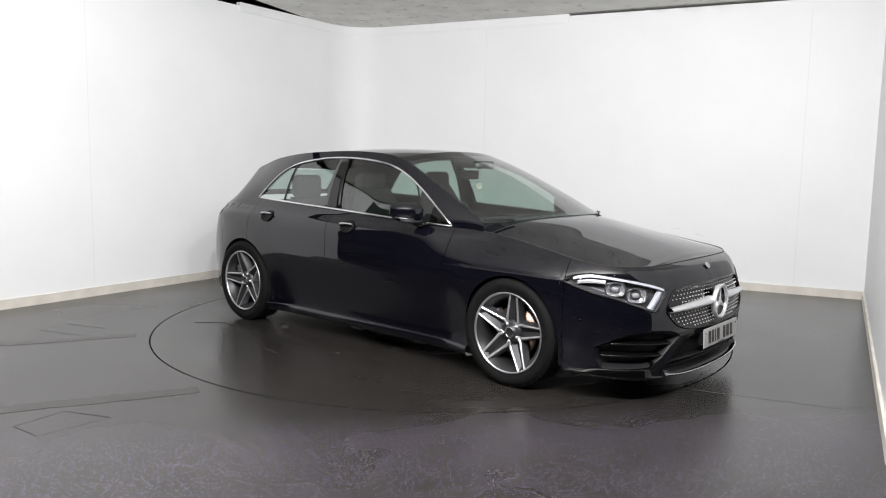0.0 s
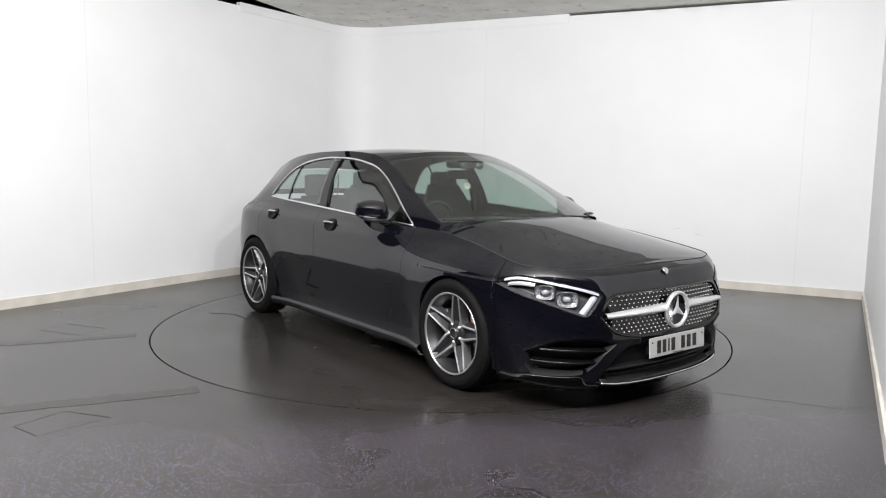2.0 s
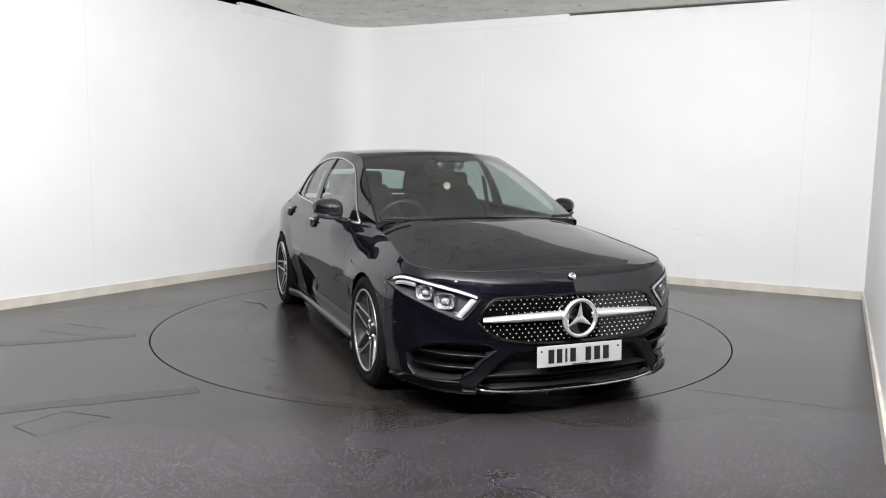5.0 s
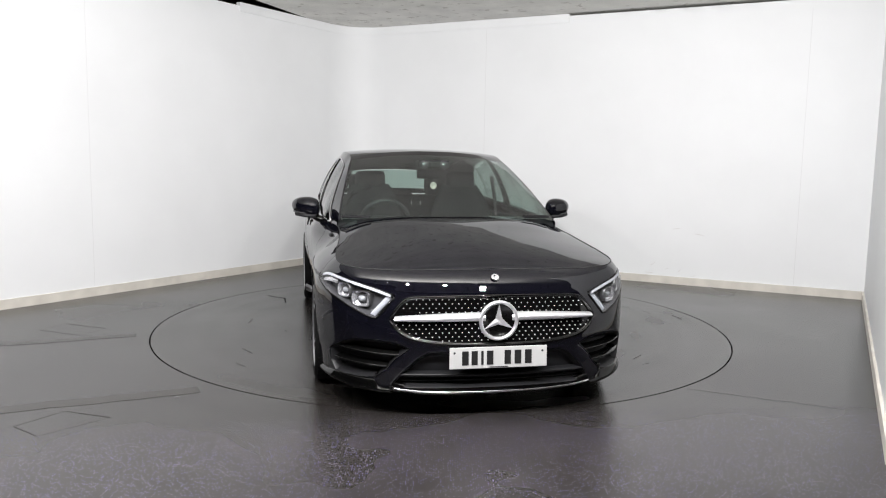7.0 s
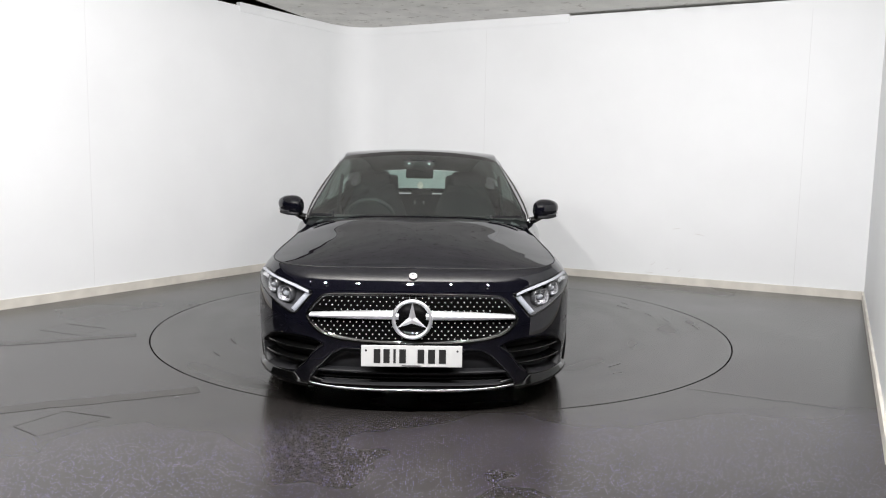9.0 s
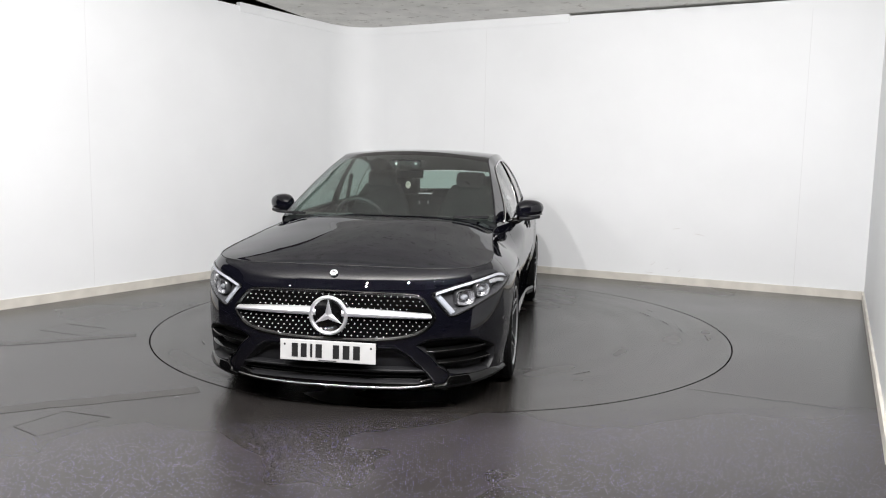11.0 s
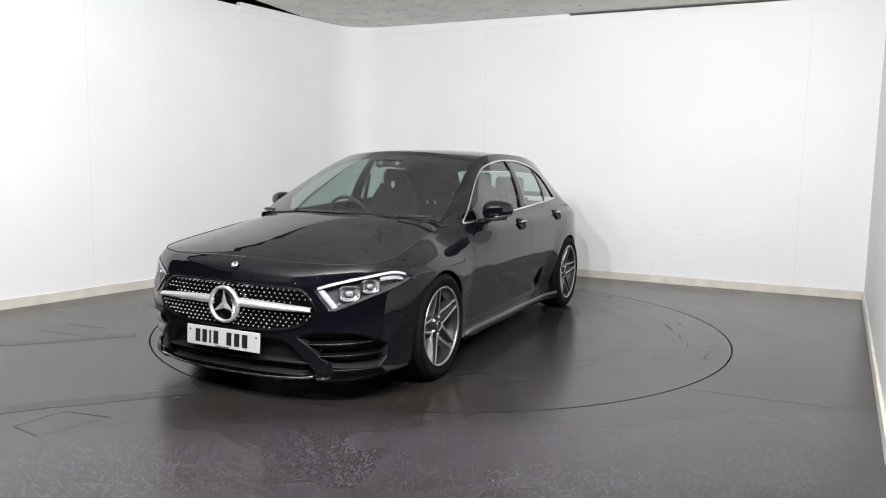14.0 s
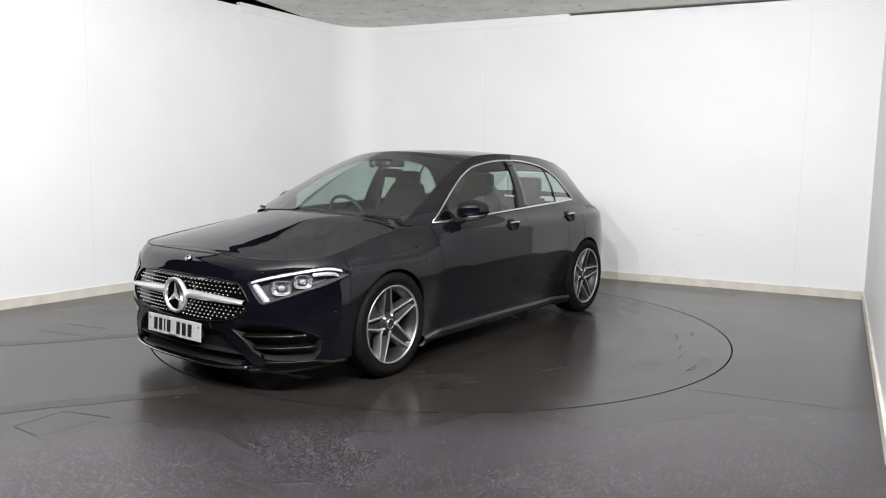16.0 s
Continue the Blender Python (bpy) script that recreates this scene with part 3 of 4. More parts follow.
for s in np.linspace(0.0, s_at(0.965), 72):
    e = shell(s, z_top(s))
    zc = hood_c(e[0] + 0.16 * ramp(e[0]))
    row = []
    for k in range(25):
        t = k / 24
        y = e[1] * (1 - t)
        zz = e[2] + (zc - e[2]) * (1 - (1 - t) ** (1.65 + 1.5 * ramp(e[0]) ** 3))
        w = abs(y)
        zz += 0.002 * math.exp(-((w - 0.50 - 0.12 * (1.6 - e[0])) / 0.10) ** 2) * min(1, t * 6) * max(0.0, min(1.0, (2.05 - e[0]) * 4))
        row.append((e[0] + 0.16 * (1 - (1 - t) ** 2) * ramp(e[0]), y, zz))
    hood_rows.append(row)
put("bonnet", grid_mesh("bonnet", hood_rows, PAINT, mirror=True, flip=True), car, "long glossy black bonnet")

# greenhouse curves
roof_edge = spline([(-1.94, 0.57, 0.99), (-1.81, 0.535, 1.11), (-1.69, 0.51, 1.24), (-1.55, 0.52, 1.288), (-1.3, 0.55, 1.345), (-0.9, 0.585, 1.388), (-0.4, 0.60, 1.405), (-0.05, 0.595, 1.392),
                    (0.15, 0.59, 1.355), (0.35, 0.625, 1.278), (0.6, 0.672, 1.16), (0.85, 0.718, 1.035), (1.04, 0.742, 0.935)])
dlo_top = spline([(-1.32, 1.022), (-1.26, 1.085), (-1.103, 1.225), (-0.921, 1.302), (-0.661, 1.343), (-0.434, 1.354), (-0.149, 1.344), (0.102, 1.305), (0.296, 1.238), (0.462, 1.155), (0.597, 1.072), (0.699, 1.0), (0.795, 0.925)])


TOP_EDGE = [shell(q, z_top(q)) for q in np.linspace(s_at(1.2), S_END - 0.3, 260)]
EDGE_X = [-p[0] for p in TOP_EDGE]


def belt_pt(x):
    """The top edge of the lower body at this x: its y and z."""
    return float(np.interp(-x, EDGE_X, [p[1] for p in TOP_EDGE])), float(np.interp(-x, EDGE_X, [p[2] for p in TOP_EDGE]))


def side(x, z, off=0.0):
    yb, zb = belt_pt(x)
    yr, zr = roof_edge(x)
    t = max(0.0, min(1.0, (z - zb) / max(zr - zb, 0.02)))
    return (x, yb + (yr - yb) * t + 0.12 * t * (1 - t) * min(1, max(0.0, zr - zb) / 0.3) * ease((x + 1.75) / 0.7) + off, z)


def both(name, rows, material, label="", thick=0.0):
    for sgn in (1, -1):
        r = [[(p[0], sgn * p[1], p[2]) for p in q] for q in rows]
        me = thick_grid(name, r, material, thick, side=-sgn) if thick else grid_mesh(name, r, material, flip=sgn < 0)
        put(name, me, car, label)


def zlow_frame(x):
    return max(belt_pt(x)[1], dlo_top(x)) if -1.32 < x < 0.795 else belt_pt(x)[1]


frame_rows = []
for x in sorted(set(np.linspace(-1.935, 1.03, 110)) | {-1.3201, -1.3199, 0.7949, 0.7951}):
    z0, z1 = zlow_frame(x), roof_edge(x)[1]
    z1 = max(z1, z0 + 0.002)
    frame_rows.append([side(x, z0 + (z1 - z0) * k / 8) for k in range(9)])
both("window_frame", frame_rows, PAINT, "black roof pillar and window surround")


def glass_rows(x0, x1, n=40, off=-0.008):
    rows = []
    for x in np.linspace(x0, x1, n):
        z0, z1 = belt(x) - 0.005, max(dlo_top(x), belt(x) + 0.004)
        rows.append([side(x, z0 + (z1 - z0) * k / 10, off) for k in range(11)])
    return rows


both("front_window", glass_rows(-0.30, 0.785), GLASS)
both("rear_window", glass_rows(-0.945, -0.40), GLASS)
both("quarter_window", glass_rows(-1.31, -0.95, 20), GLASS)


def side_strip(pts, w, off):
    """A flat band on the window side through (x, z, width)."""
    rows = []
    for x, z in pts:
        rows.append([side(x - w / 2, z, off), side(x, z, off + 0.003), side(x + w / 2, z, off)])
    return rows


zs = np.linspace(0, 1, 10)
both("door_pillar", [[side(-0.44 + f * (0.11 + 0.07 * (1 - t)), 0.965 + t * 0.383, 0.001) for f in (0, 0.25, 0.5, 0.75, 1)] for t in zs], GLOSSBLACK, "gloss black pillar cover", 0.004)
both("window_divider", [[side(-0.955 + f * 0.022, 0.995 + t * 0.295, 0.0) for f in (0, 0.5, 1)] for t in zs], PLASTIC, "", 0.004)

# bright line round the side windows
loop = [side(x, dlo_top(x), 0.002) for x in np.linspace(-1.32, 0.795, 70)]
low = [side(x, belt(x) + 0.004, 0.004) for x in np.linspace(0.795, -1.32, 50)]
for sgn in (1, -1):
    put("window_trim", tube("window_trim", [(p[0], sgn * p[1], p[2]) for p in loop], 0.0085, CHROME, 6, 0.6), car, "polished bright window trim")
    put("window_trim", tube("window_trim", [(p[0], sgn * p[1], p[2]) for p in low], 0.0095, CHROME, 6, 0.6), car, "polished bright window trim")

# roof, windscreen, tail glass
roof_c = spline([(-2.0, 0.99), (-1.88, 1.12), (-1.76, 1.262), (-1.5, 1.335), (-1.0, 1.395), (-0.4, 1.432), (-0.1, 1.43), (0.12, 1.412), (0.3, 1.375)])
roof_rows = []
for k in range(41):
    t = k / 40
    xe = 0.13 + t * (-1.69 - 0.13)
    xc = 0.24 + t * (-1.74 - 0.24)
    ye, ze = roof_edge(xe)
    row = []
    for j in range(17):
        q = j / 16
        x = xe + (xc - xe) * (1 - (1 - q) ** 2)
        row.append((x, ye * (1 - q), ze + (roof_c(xc) - ze) * (1 - (1 - q) ** 2.4)))
    roof_rows.append(row)
put("roof", grid_mesh("roof", roof_rows, PAINT, mirror=True, flip=True), car, "glossy black roof")


lining = [[(p[0], p[1] * 0.975, p[2] - 0.022) for p in r] for r in roof_rows[2:]]
put("headliner", grid_mesh("headliner", lining, FABRIC, mirror=True), car, "dark fabric headliner")


def screen(t, q, drop=0.0):
    """Windscreen point: t from cowl to header, q from the edge to the middle."""
    xe = 1.02 + t * (0.13 - 1.02)
    ye, ze = roof_edge(xe)
    xc = 1.20 + t * (0.24 - 1.20)
    zc = 0.985 + t * (1.412 - 0.985) + 0.03 * math.sin(math.pi * t)
    g = 1 - (1 - q) ** 2.2
    return (xe + (xc - xe) * g, ye * (1 - q), ze + (zc - ze) * g - drop)


put("windscreen", grid_mesh("windscreen", [[screen(t, 0.018 + 0.982 * q) for q in np.linspace(0, 1, 20)] for t in np.linspace(0.0, 0.91, 24)], GLASS, mirror=True, flip=True), car, "clear tinted windscreen")
for sgn in (1, -1):
    rows = [[screen(t, 0.018 * q) for q in np.linspace(0, 1, 5)] for t in np.linspace(0.0, 1, 24)]
    put("windscreen_pillar", grid_mesh("windscreen_pillar", [[(p[0], sgn * p[1], p[2]) for p in q] for q in rows], PAINT, flip=sgn > 0), car)
put("windscreen_header", grid_mesh("windscreen_header", [[screen(t, q) for q in np.linspace(0.018, 1, 20)] for t in np.linspace(0.91, 1, 5)], GLOSSBLACK, mirror=True, flip=True), car)


def tail(t, q):
    xe = -1.69 + t * (-1.935 + 1.69)
    ye, ze = roof_edge(xe)
    xc = -1.74 + t * (-2.0 + 1.74)
    zc = 1.262 + t * (1.0 - 1.262)
    g = 1 - (1 - q) ** 2.2
    return (xe + (xc - xe) * g, ye * (1 - q), ze + (zc - ze) * g)


put("tail_glass", grid_mesh("tail_glass", [[tail(t, 0.18 + 0.82 * q) for q in np.linspace(0, 1, 14)] for t in np.linspace(0.08, 0.8, 10)], GLASS, mirror=True, flip=True), car)
for sgn in (1, -1):
    rows = [[tail(t, 0.18 * q) for q in np.linspace(0, 1, 5)] for t in np.linspace(0, 1, 10)]
    put("tailgate_edge", grid_mesh("tailgate_edge", [[(p[0], sgn * p[1], p[2]) for p in q] for q in rows], PAINT, flip=sgn > 0), car)
put("tailgate_panel", grid_mesh("tailgate_panel", [[tail(t, 0.18 + 0.82 * q) for q in np.linspace(0, 1, 14)] for t in np.linspace(0.8, 1.0, 4)], PAINT, mirror=True, flip=True), car)


# wheels
def wheel(x, sgn, turn):
    w = put("wheel", None, car, "five twin-spoke alloy wheel with black tyre")
    w.location = (x, sgn * 0.798, RW)
    if sgn < 0:
        w.rotation_euler = (0, 0, math.pi)
    prof = [(0.228, -0.10), (0.255, -0.112), (0.29, -0.114), (0.318, -0.104), (0.328, -0.085), (0.330, -0.07)]
    for g in (-0.045, 0.0, 0.045):
        prof += [(0.3305, g - 0.006), (0.324, g - 0.004), (0.324, g + 0.004), (0.3305, g + 0.006)]
    prof += [(0.330, 0.07), (0.328, 0.085), (0.318, 0.104), (0.305, 0.111), (0.303, 0.113), (0.29, 0.114), (0.268, 0.113), (0.266, 0.111), (0.256, 0.110), (0.246, 0.104), (0.236, 0.09)]
    tyre = put("tyre", lathe("tyre", prof, RUBBER, 72), w)
    bm = bmesh.new()
    for k in range(60):
        a = 2 * math.pi * k / 60
        for y in (0.085, -0.085):
            box_bm(bm, 0.3215 * math.cos(a), y, 0.3215 * math.sin(a), 0.012, 0.026, 0.016, m=Matrix.Rotation(-a, 4, "Y"))
    tagged(part("tread_blocks", bm, RUBBER, tyre), kind="stuff")
    put("rim", lathe("rim", [(0.238, 0.098), (0.247, 0.107), (0.245, 0.112), (0.238, 0.111), (0.234, 0.102)], MACHINED, 72), w, "machined rim edge")
    put("barrel", lathe("barrel", [(0.235, 0.104), (0.228, 0.092), (0.206, 0.07), (0.202, 0.0), (0.21, -0.1)], RIMDARK, 72), w, "dark grey wheel barrel")
    put("brake_disc", lathe("brake_disc", [(0.05, 0.012), (0.15, 0.012), (0.152, 0.004), (0.152, -0.012), (0.05, -0.012)], DISCMAT, 48), w, "rusty brake disc")
    put("wheel_back", lathe("wheel_back", [(0.0, -0.06), (0.205, -0.06)], PLASTIC, 32), w)
    bm = bmesh.new()
    box_bm(bm, 0.11, 0.03, 0.055, 0.07, 0.05, 0.14, 0.012, Matrix.Rotation(radians(25), 4, "Y"))
    part("caliper", bm, SILVER2, w)
    for k in range(5):
        a = radians(turn) + 2 * math.pi * k / 5
        ca, sa = math.cos(a), math.sin(a)
        sp = put("spoke", None, w)
        P = lambda r, o, y: (r * ca - o * sa, y, r * sa + o * ca)
        for d in (-1, 1):
            st = [(0.050, 0.030, 0.070, 0.010), (0.075, 0.041, 0.074, 0.010), (0.12, 0.036, 0.084, 0.0075), (0.18, 0.029, 0.096, 0.007), (0.240, 0.023, 0.107, 0.007)]
            vv = []
            for r, o, y, h in st:
                vv += [P(r, d * o - h, y - 0.004), P(r, d * o, y), P(r, d * o + h, y - 0.004)]
            ff = grid_faces(5, 3)
            put("spoke_face", mesh("spoke_face", vv, ff, MACHINED, smooth=False), sp, "bright machined spoke edge")
            vv = []
            for r, o, y, h in st:
                vv += [P(r, d * (o + h * 1.0), y - 0.004), P(r, d * (o + h + 0.014), y - 0.05)]
            put("spoke_flank", mesh("spoke_flank", vv, grid_faces(5, 2), SILVER2), sp)
        vv = []
        for r, o, y, h in st:
            vv += [P(r, -o, y - 0.006), P(r, 0, y - 0.026), P(r, o, y - 0.006)]
        put("spoke_core", mesh("spoke_core", vv, grid_faces(5, 3), RIMDARK, smooth=False), sp)
    put("hub_cap", lathe("hub_cap", [(0.0, 0.083), (0.026, 0.083), (0.029, 0.086), (0.034, 0.084), (0.037, 0.076), (0.052, 0.070), (0.072, 0.066), (0.074, 0.03)], RIMDARK, 36), w)
    put("cap_ring", lathe("cap_ring", [(0.027, 0.084), (0.029, 0.088), (0.033, 0.086), (0.034, 0.082)], CHROME, 32), w)
    for k in range(5):
        a = radians(turn + 36) + 2 * math.pi * k / 5
        b = put("wheel_bolt", lathe("wheel_bolt", [(0.0, 0.012), (0.007, 0.011), (0.009, 0.0)], SILVER, 10), w)
        b.location = (0.054 * math.cos(a), 0.068, 0.054 * math.sin(a))
    return w


for x, sgn, turn in ((XF, 1, 79), (XF, -1, 99), (-XW, 1, 98), (-XW, -1, 75)):
    wheel(x, sgn, turn)
# ---------------------------------------------------------------- car details
def patch(name, s0, s1, top, bot, off, material, label="", n=30, m=6, parent=None, thick=0.0, sides=(1, -1), fn=shell):
    """A sheet that follows the body between two heights, each a function of the arc length."""
    made = []
    for sgn in sides:
        rows = []
        for s in np.linspace(s0, s1, n):
            a, b = bot(s), top(s)
            rows.append([fn(s * sgn if sgn < 0 else s, a + (b - a) * k / m, off) for k in range(m + 1)])
        me = thick_grid(name, rows, material, thick, side=sgn) if thick else grid_mesh(name, rows, material, flip=sgn > 0)
        made.append(put(name, me, parent or car, label))
    return made


# grille with bright pins, two bars and a round emblem
grille = patch("grille", -0.555, 0.555, g_top, g_bot, 0.004, GLOSSBLACK, "black grille with rows of small bright pins", 90, 24, sides=(1,))[0]
edge = [skin(s, g_top(s), 0.0) for s in np.linspace(-0.558, 0.558, 60)] + [skin(s, g_bot(s), 0.0) for s in np.linspace(0.558, -0.558, 60)]
put("grille_surround", tube("grille_surround", edge, 0.007, GLOSSBLACK, 8), grille)
pv, pf = [], []
for r in range(-6, 7):
    for c in range(-17, 18):
        s = (c + 0.5 * (r % 2)) * 0.034
        z = 0.53 + r * 0.0205 * (1.0 + 0.05 * abs(s)) - 0.02 * (s * s)
        if abs(s) > 0.545 or z > g_top(s) - 0.012 or z < g_bot(s) + 0.012 or abs(z - 0.546) < 0.022 or math.hypot(s, z - 0.531) < 0.082:
            continue
        o = Vector(shell(s, z, 0.006))
        q = Vector(shell(s, z, 0.012))
        h = 0.0036 if z > 0.55 else 0.0045
        b = len(pv)
        pv += [o + Vector((0, h, 0)), o + Vector((0, 0, h)), o + Vector((0, -h, 0)), o + Vector((0, 0, -h))]
        w = q - o
        pv += [o + w + Vector((0, h * 0.6, 0)), o + w + Vector((0, 0, h * 0.6)), o + w + Vector((0, -h * 0.6, 0)), o + w + Vector((0, 0, -h * 0.6))]
        pf += [(b + 4, b + 5, b + 6, b + 7)] + [(b + i, b + (i + 1) % 4, b + 4 + (i + 1) % 4, b + 4 + i) for i in range(4)]
tagged(put("grille_studding", mesh("grille_studding", pv, pf, PINS, smooth=False), grille, "small bright metal pins"), kind="stuff")
for sgn in (1, -1):
    rows = []
    for s in np.linspace(0.07, 0.535, 24):
        h = 0.0225 - 0.010 * ((s - 0.07) / 0.465) ** 2
        zc = 0.549 - 0.012 * (s / 0.53) ** 2
        rows.append([skin(sgn * s, zc + dz * h, o - 0.010) for dz, o in ((-1, 0.006), (-0.9, 0.022), (-0.35, 0.034), (0.15, 0.032), (0.9, 0.024), (1, 0.006))])
    put("grille_bar", grid_mesh("grille_bar", rows, SILVER, flip=sgn < 0), grille, "satin silver bar")
emb = put("emblem", lathe("emblem", [(0.0, 0.0), (0.088, 0.0), (0.09, 0.006)], GLOSSBLACK, 40), car, "round chrome emblem")
emb.matrix_basis = pose(2.263, 0, 0.531, 0, 0, -90)
put("emblem_ring", lathe("emblem_ring", [(0.102, -0.01), (0.106, 0.004), (0.102, 0.016), (0.094, 0.018), (0.087, 0.012), (0.086, 0.0)], SILVER, 48), emb)
bm = bmesh.new()
for k in range(3):
    a = math.pi / 2 + 2 * math.pi * k / 3
    tip = bm.verts.new((0.088 * math.cos(a), 0.006, 0.088 * math.sin(a)))
    c = bm.verts.new((0, 0.010, 0))
    l = bm.verts.new((0.021 * math.cos(a + 1.047), 0.003, 0.021 * math.sin(a + 1.047)))
    r = bm.verts.new((0.021 * math.cos(a - 1.047), 0.003, 0.021 * math.sin(a - 1.047)))
    bm.faces.new((c, tip, l))
    bm.faces.new((c, r, tip))
part("emblem_star", bm, SILVER, emb)
badge = put("bonnet_badge", lathe("bonnet_badge", [(0.0, 0.003), (0.010, 0.003), (0.011, 0.005), (0.018, 0.005), (0.022, 0.0)], CHROME, 24), car, "small round chrome badge")
badge.matrix_basis = Matrix.Translation((2.177, 0, 0.742)) @ Matrix.Rotation(radians(-90), 4, "Z") @ Matrix.Rotation(radians(38), 4, "X")

# number plate: the writing is left as plain bars
plate = put("number_plate", None, car, "white number plate with dark bars")
plate.matrix_basis = pose(2.282, 0, 0.342, 0, -3, 0)
box("plate_board", 0, 0, 0, 0.006, 0.52, 0.111, PLATEW, plate, 0.0025)
for y, w in ((-0.178, 0.034), (-0.129, 0.032), (-0.088, 0.012), (-0.047, 0.034), (0.047, 0.034), (0.102, 0.036), (0.158, 0.036)):
    box("plate_bar", 0.0042, y, 0.0, 0.002, w, 0.072, PLATEK, plate)
box("plate_strip", 0.0042, 0.0, -0.049, 0.001, 0.10, 0.004, RIMDARK, plate)
for y in (-0.235, 0.235):
    sc = put("plate_screw", lathe("plate_screw", [(0.0, 0.006), (0.005, 0.005), (0.006, 0.003)], RIMDARK, 12), plate)
    sc.matrix_basis = pose(0, y, 0.028, 0, 0, -90)

# lower intake, side intakes with blades, lip
patch("lower_intake", -0.568, 0.568, lambda s: l_top(abs(s)) - 0.002, lambda s: 0.168, 0.003, PLASTIC, "black plastic lower air intake", 110, 24, sides=(1,))
for z, e in ((0.205, 0.52), (0.185, 0.54)):
    put("intake_slat", tube("intake_slat", [skin(s, z, -0.034) for s in np.linspace(-e, e, 40)], 0.0055, PLASTIC, 6, 1.4), car)
rows = [[skin(s, 0.256, -0.046), skin(s, 0.247, -0.006), skin(s, 0.241, 0.002), skin(s, 0.232, -0.004), skin(s, 0.224, -0.046)] for s in np.linspace(-0.515, 0.515, 60)]
put("intake_sill", grid_mesh("intake_sill", rows, PLASTIC), car)
box("plate_bracket", 2.255, 0, 0.335, 0.05, 0.44, 0.07, PLASTIC, car, 0.004)
patch("side_intake", 0.462, S_O - 0.003, lambda s: i_top(s) - 0.002, lambda s: i_bot(s) + 0.002, 0.003, PLASTIC, "black side air intake", 64, 24)
for sgn in (1, -1):
    for z0, z1, a, b in ((0.347, 0.356, 0.515, 0.885), (0.282, 0.287, 0.575, 0.94)):
        rows = []
        for s in np.linspace(a, b, 34):
            t = (s - a) / (b - a)
            z = z0 + (z1 - z0) * t
            rows.append([skin(sgn * s, z - 0.012, -0.06), skin(sgn * s, z - 0.007, -0.008), skin(sgn * s, z - 0.001, -0.003), skin(sgn * s, z + 0.004, -0.008), skin(sgn * s, z + 0.016, -0.06)])
        put("intake_blade", grid_mesh("intake_blade", rows, BLADE, flip=sgn < 0), car)
    rows = []
    for s in np.linspace(0.56, s_at(1.76), 44):
        z = interp(s, [(0.56, 0.152), (0.64, 0.152), (0.8, 0.160), (1.0, 0.175), (1.4, 0.20)])
        h = interp(s, [(0.56, 0.010), (0.625, 0.012), (0.65, 0.050), (0.75, 0.046), (0.95, 0.034), (1.05, 0.014), (1.4, 0.010)])
        rows.append([skin(sgn * s, z - 0.03, -0.05), skin(sgn * s, z - 0.012, 0.016), skin(sgn * s, z, 0.026), skin(sgn * s, z + 0.010, 0.020), skin(sgn * s, z + h, 0.010), skin(sgn * s, z + h + 0.006, 0.004), skin(sgn * s, z + h + 0.004, -0.055)])
    put("splitter", grid_mesh("splitter", rows, GLOSSBLACK, flip=sgn < 0), car, "gloss black bumper splitter")
    rows = [[skin(sgn * (0.665 - 0.03 * t), 0.20 + 0.05 * t, -0.045), skin(sgn * (0.655 - 0.02 * t), 0.20 + 0.05 * t, 0.006), skin(sgn * (0.648 - 0.02 * t), 0.20 + 0.05 * t, 0.006), skin(sgn * (0.655 - 0.03 * t), 0.20 + 0.05 * t, -0.045)] for t in np.linspace(0, 1, 5)]
    put("splitter_fin", grid_mesh("splitter_fin", rows, GLOSSBLACK, flip=sgn < 0), car)
lipz = lambda s: 0.150 + 0.022 * (s / 0.55) ** 4
rows = [[shell(s, lipz(s) - 0.03, -0.05), shell(s, lipz(s) - 0.014, 0.018), shell(s, lipz(s) - 0.004, 0.026), shell(s, lipz(s) + 0.03, 0.0)] for s in np.linspace(-0.55, 0.55, 60)]
put("front_splitter", grid_mesh("front_splitter", rows, GLOSSBLACK), car)
put("front_lip", tube("front_lip", [shell(s, lipz(s), 0.026) for s in np.linspace(-0.545, 0.545, 60)], 0.0062, CHROME, 8), car, "bright chrome front lip")

# headlamps
def sq_lathe(name, prof, material, n=24, p=0.62):
    """Like lathe, with a rounded square outline."""
    v = []
    for q, d in prof:
        for k in range(n):
            a = 2 * math.pi * k / n
            ca, sa = math.cos(a), math.sin(a)
            v.append((q * math.copysign(abs(ca) ** p, ca), d, q * math.copysign(abs(sa) ** p, sa)))
    return mesh(name, v, grid_faces(len(prof), n, closed=True), material)


def flat_mesh(me):
    me.polygons.foreach_set("use_smooth", [False] * len(me.polygons))
    return me


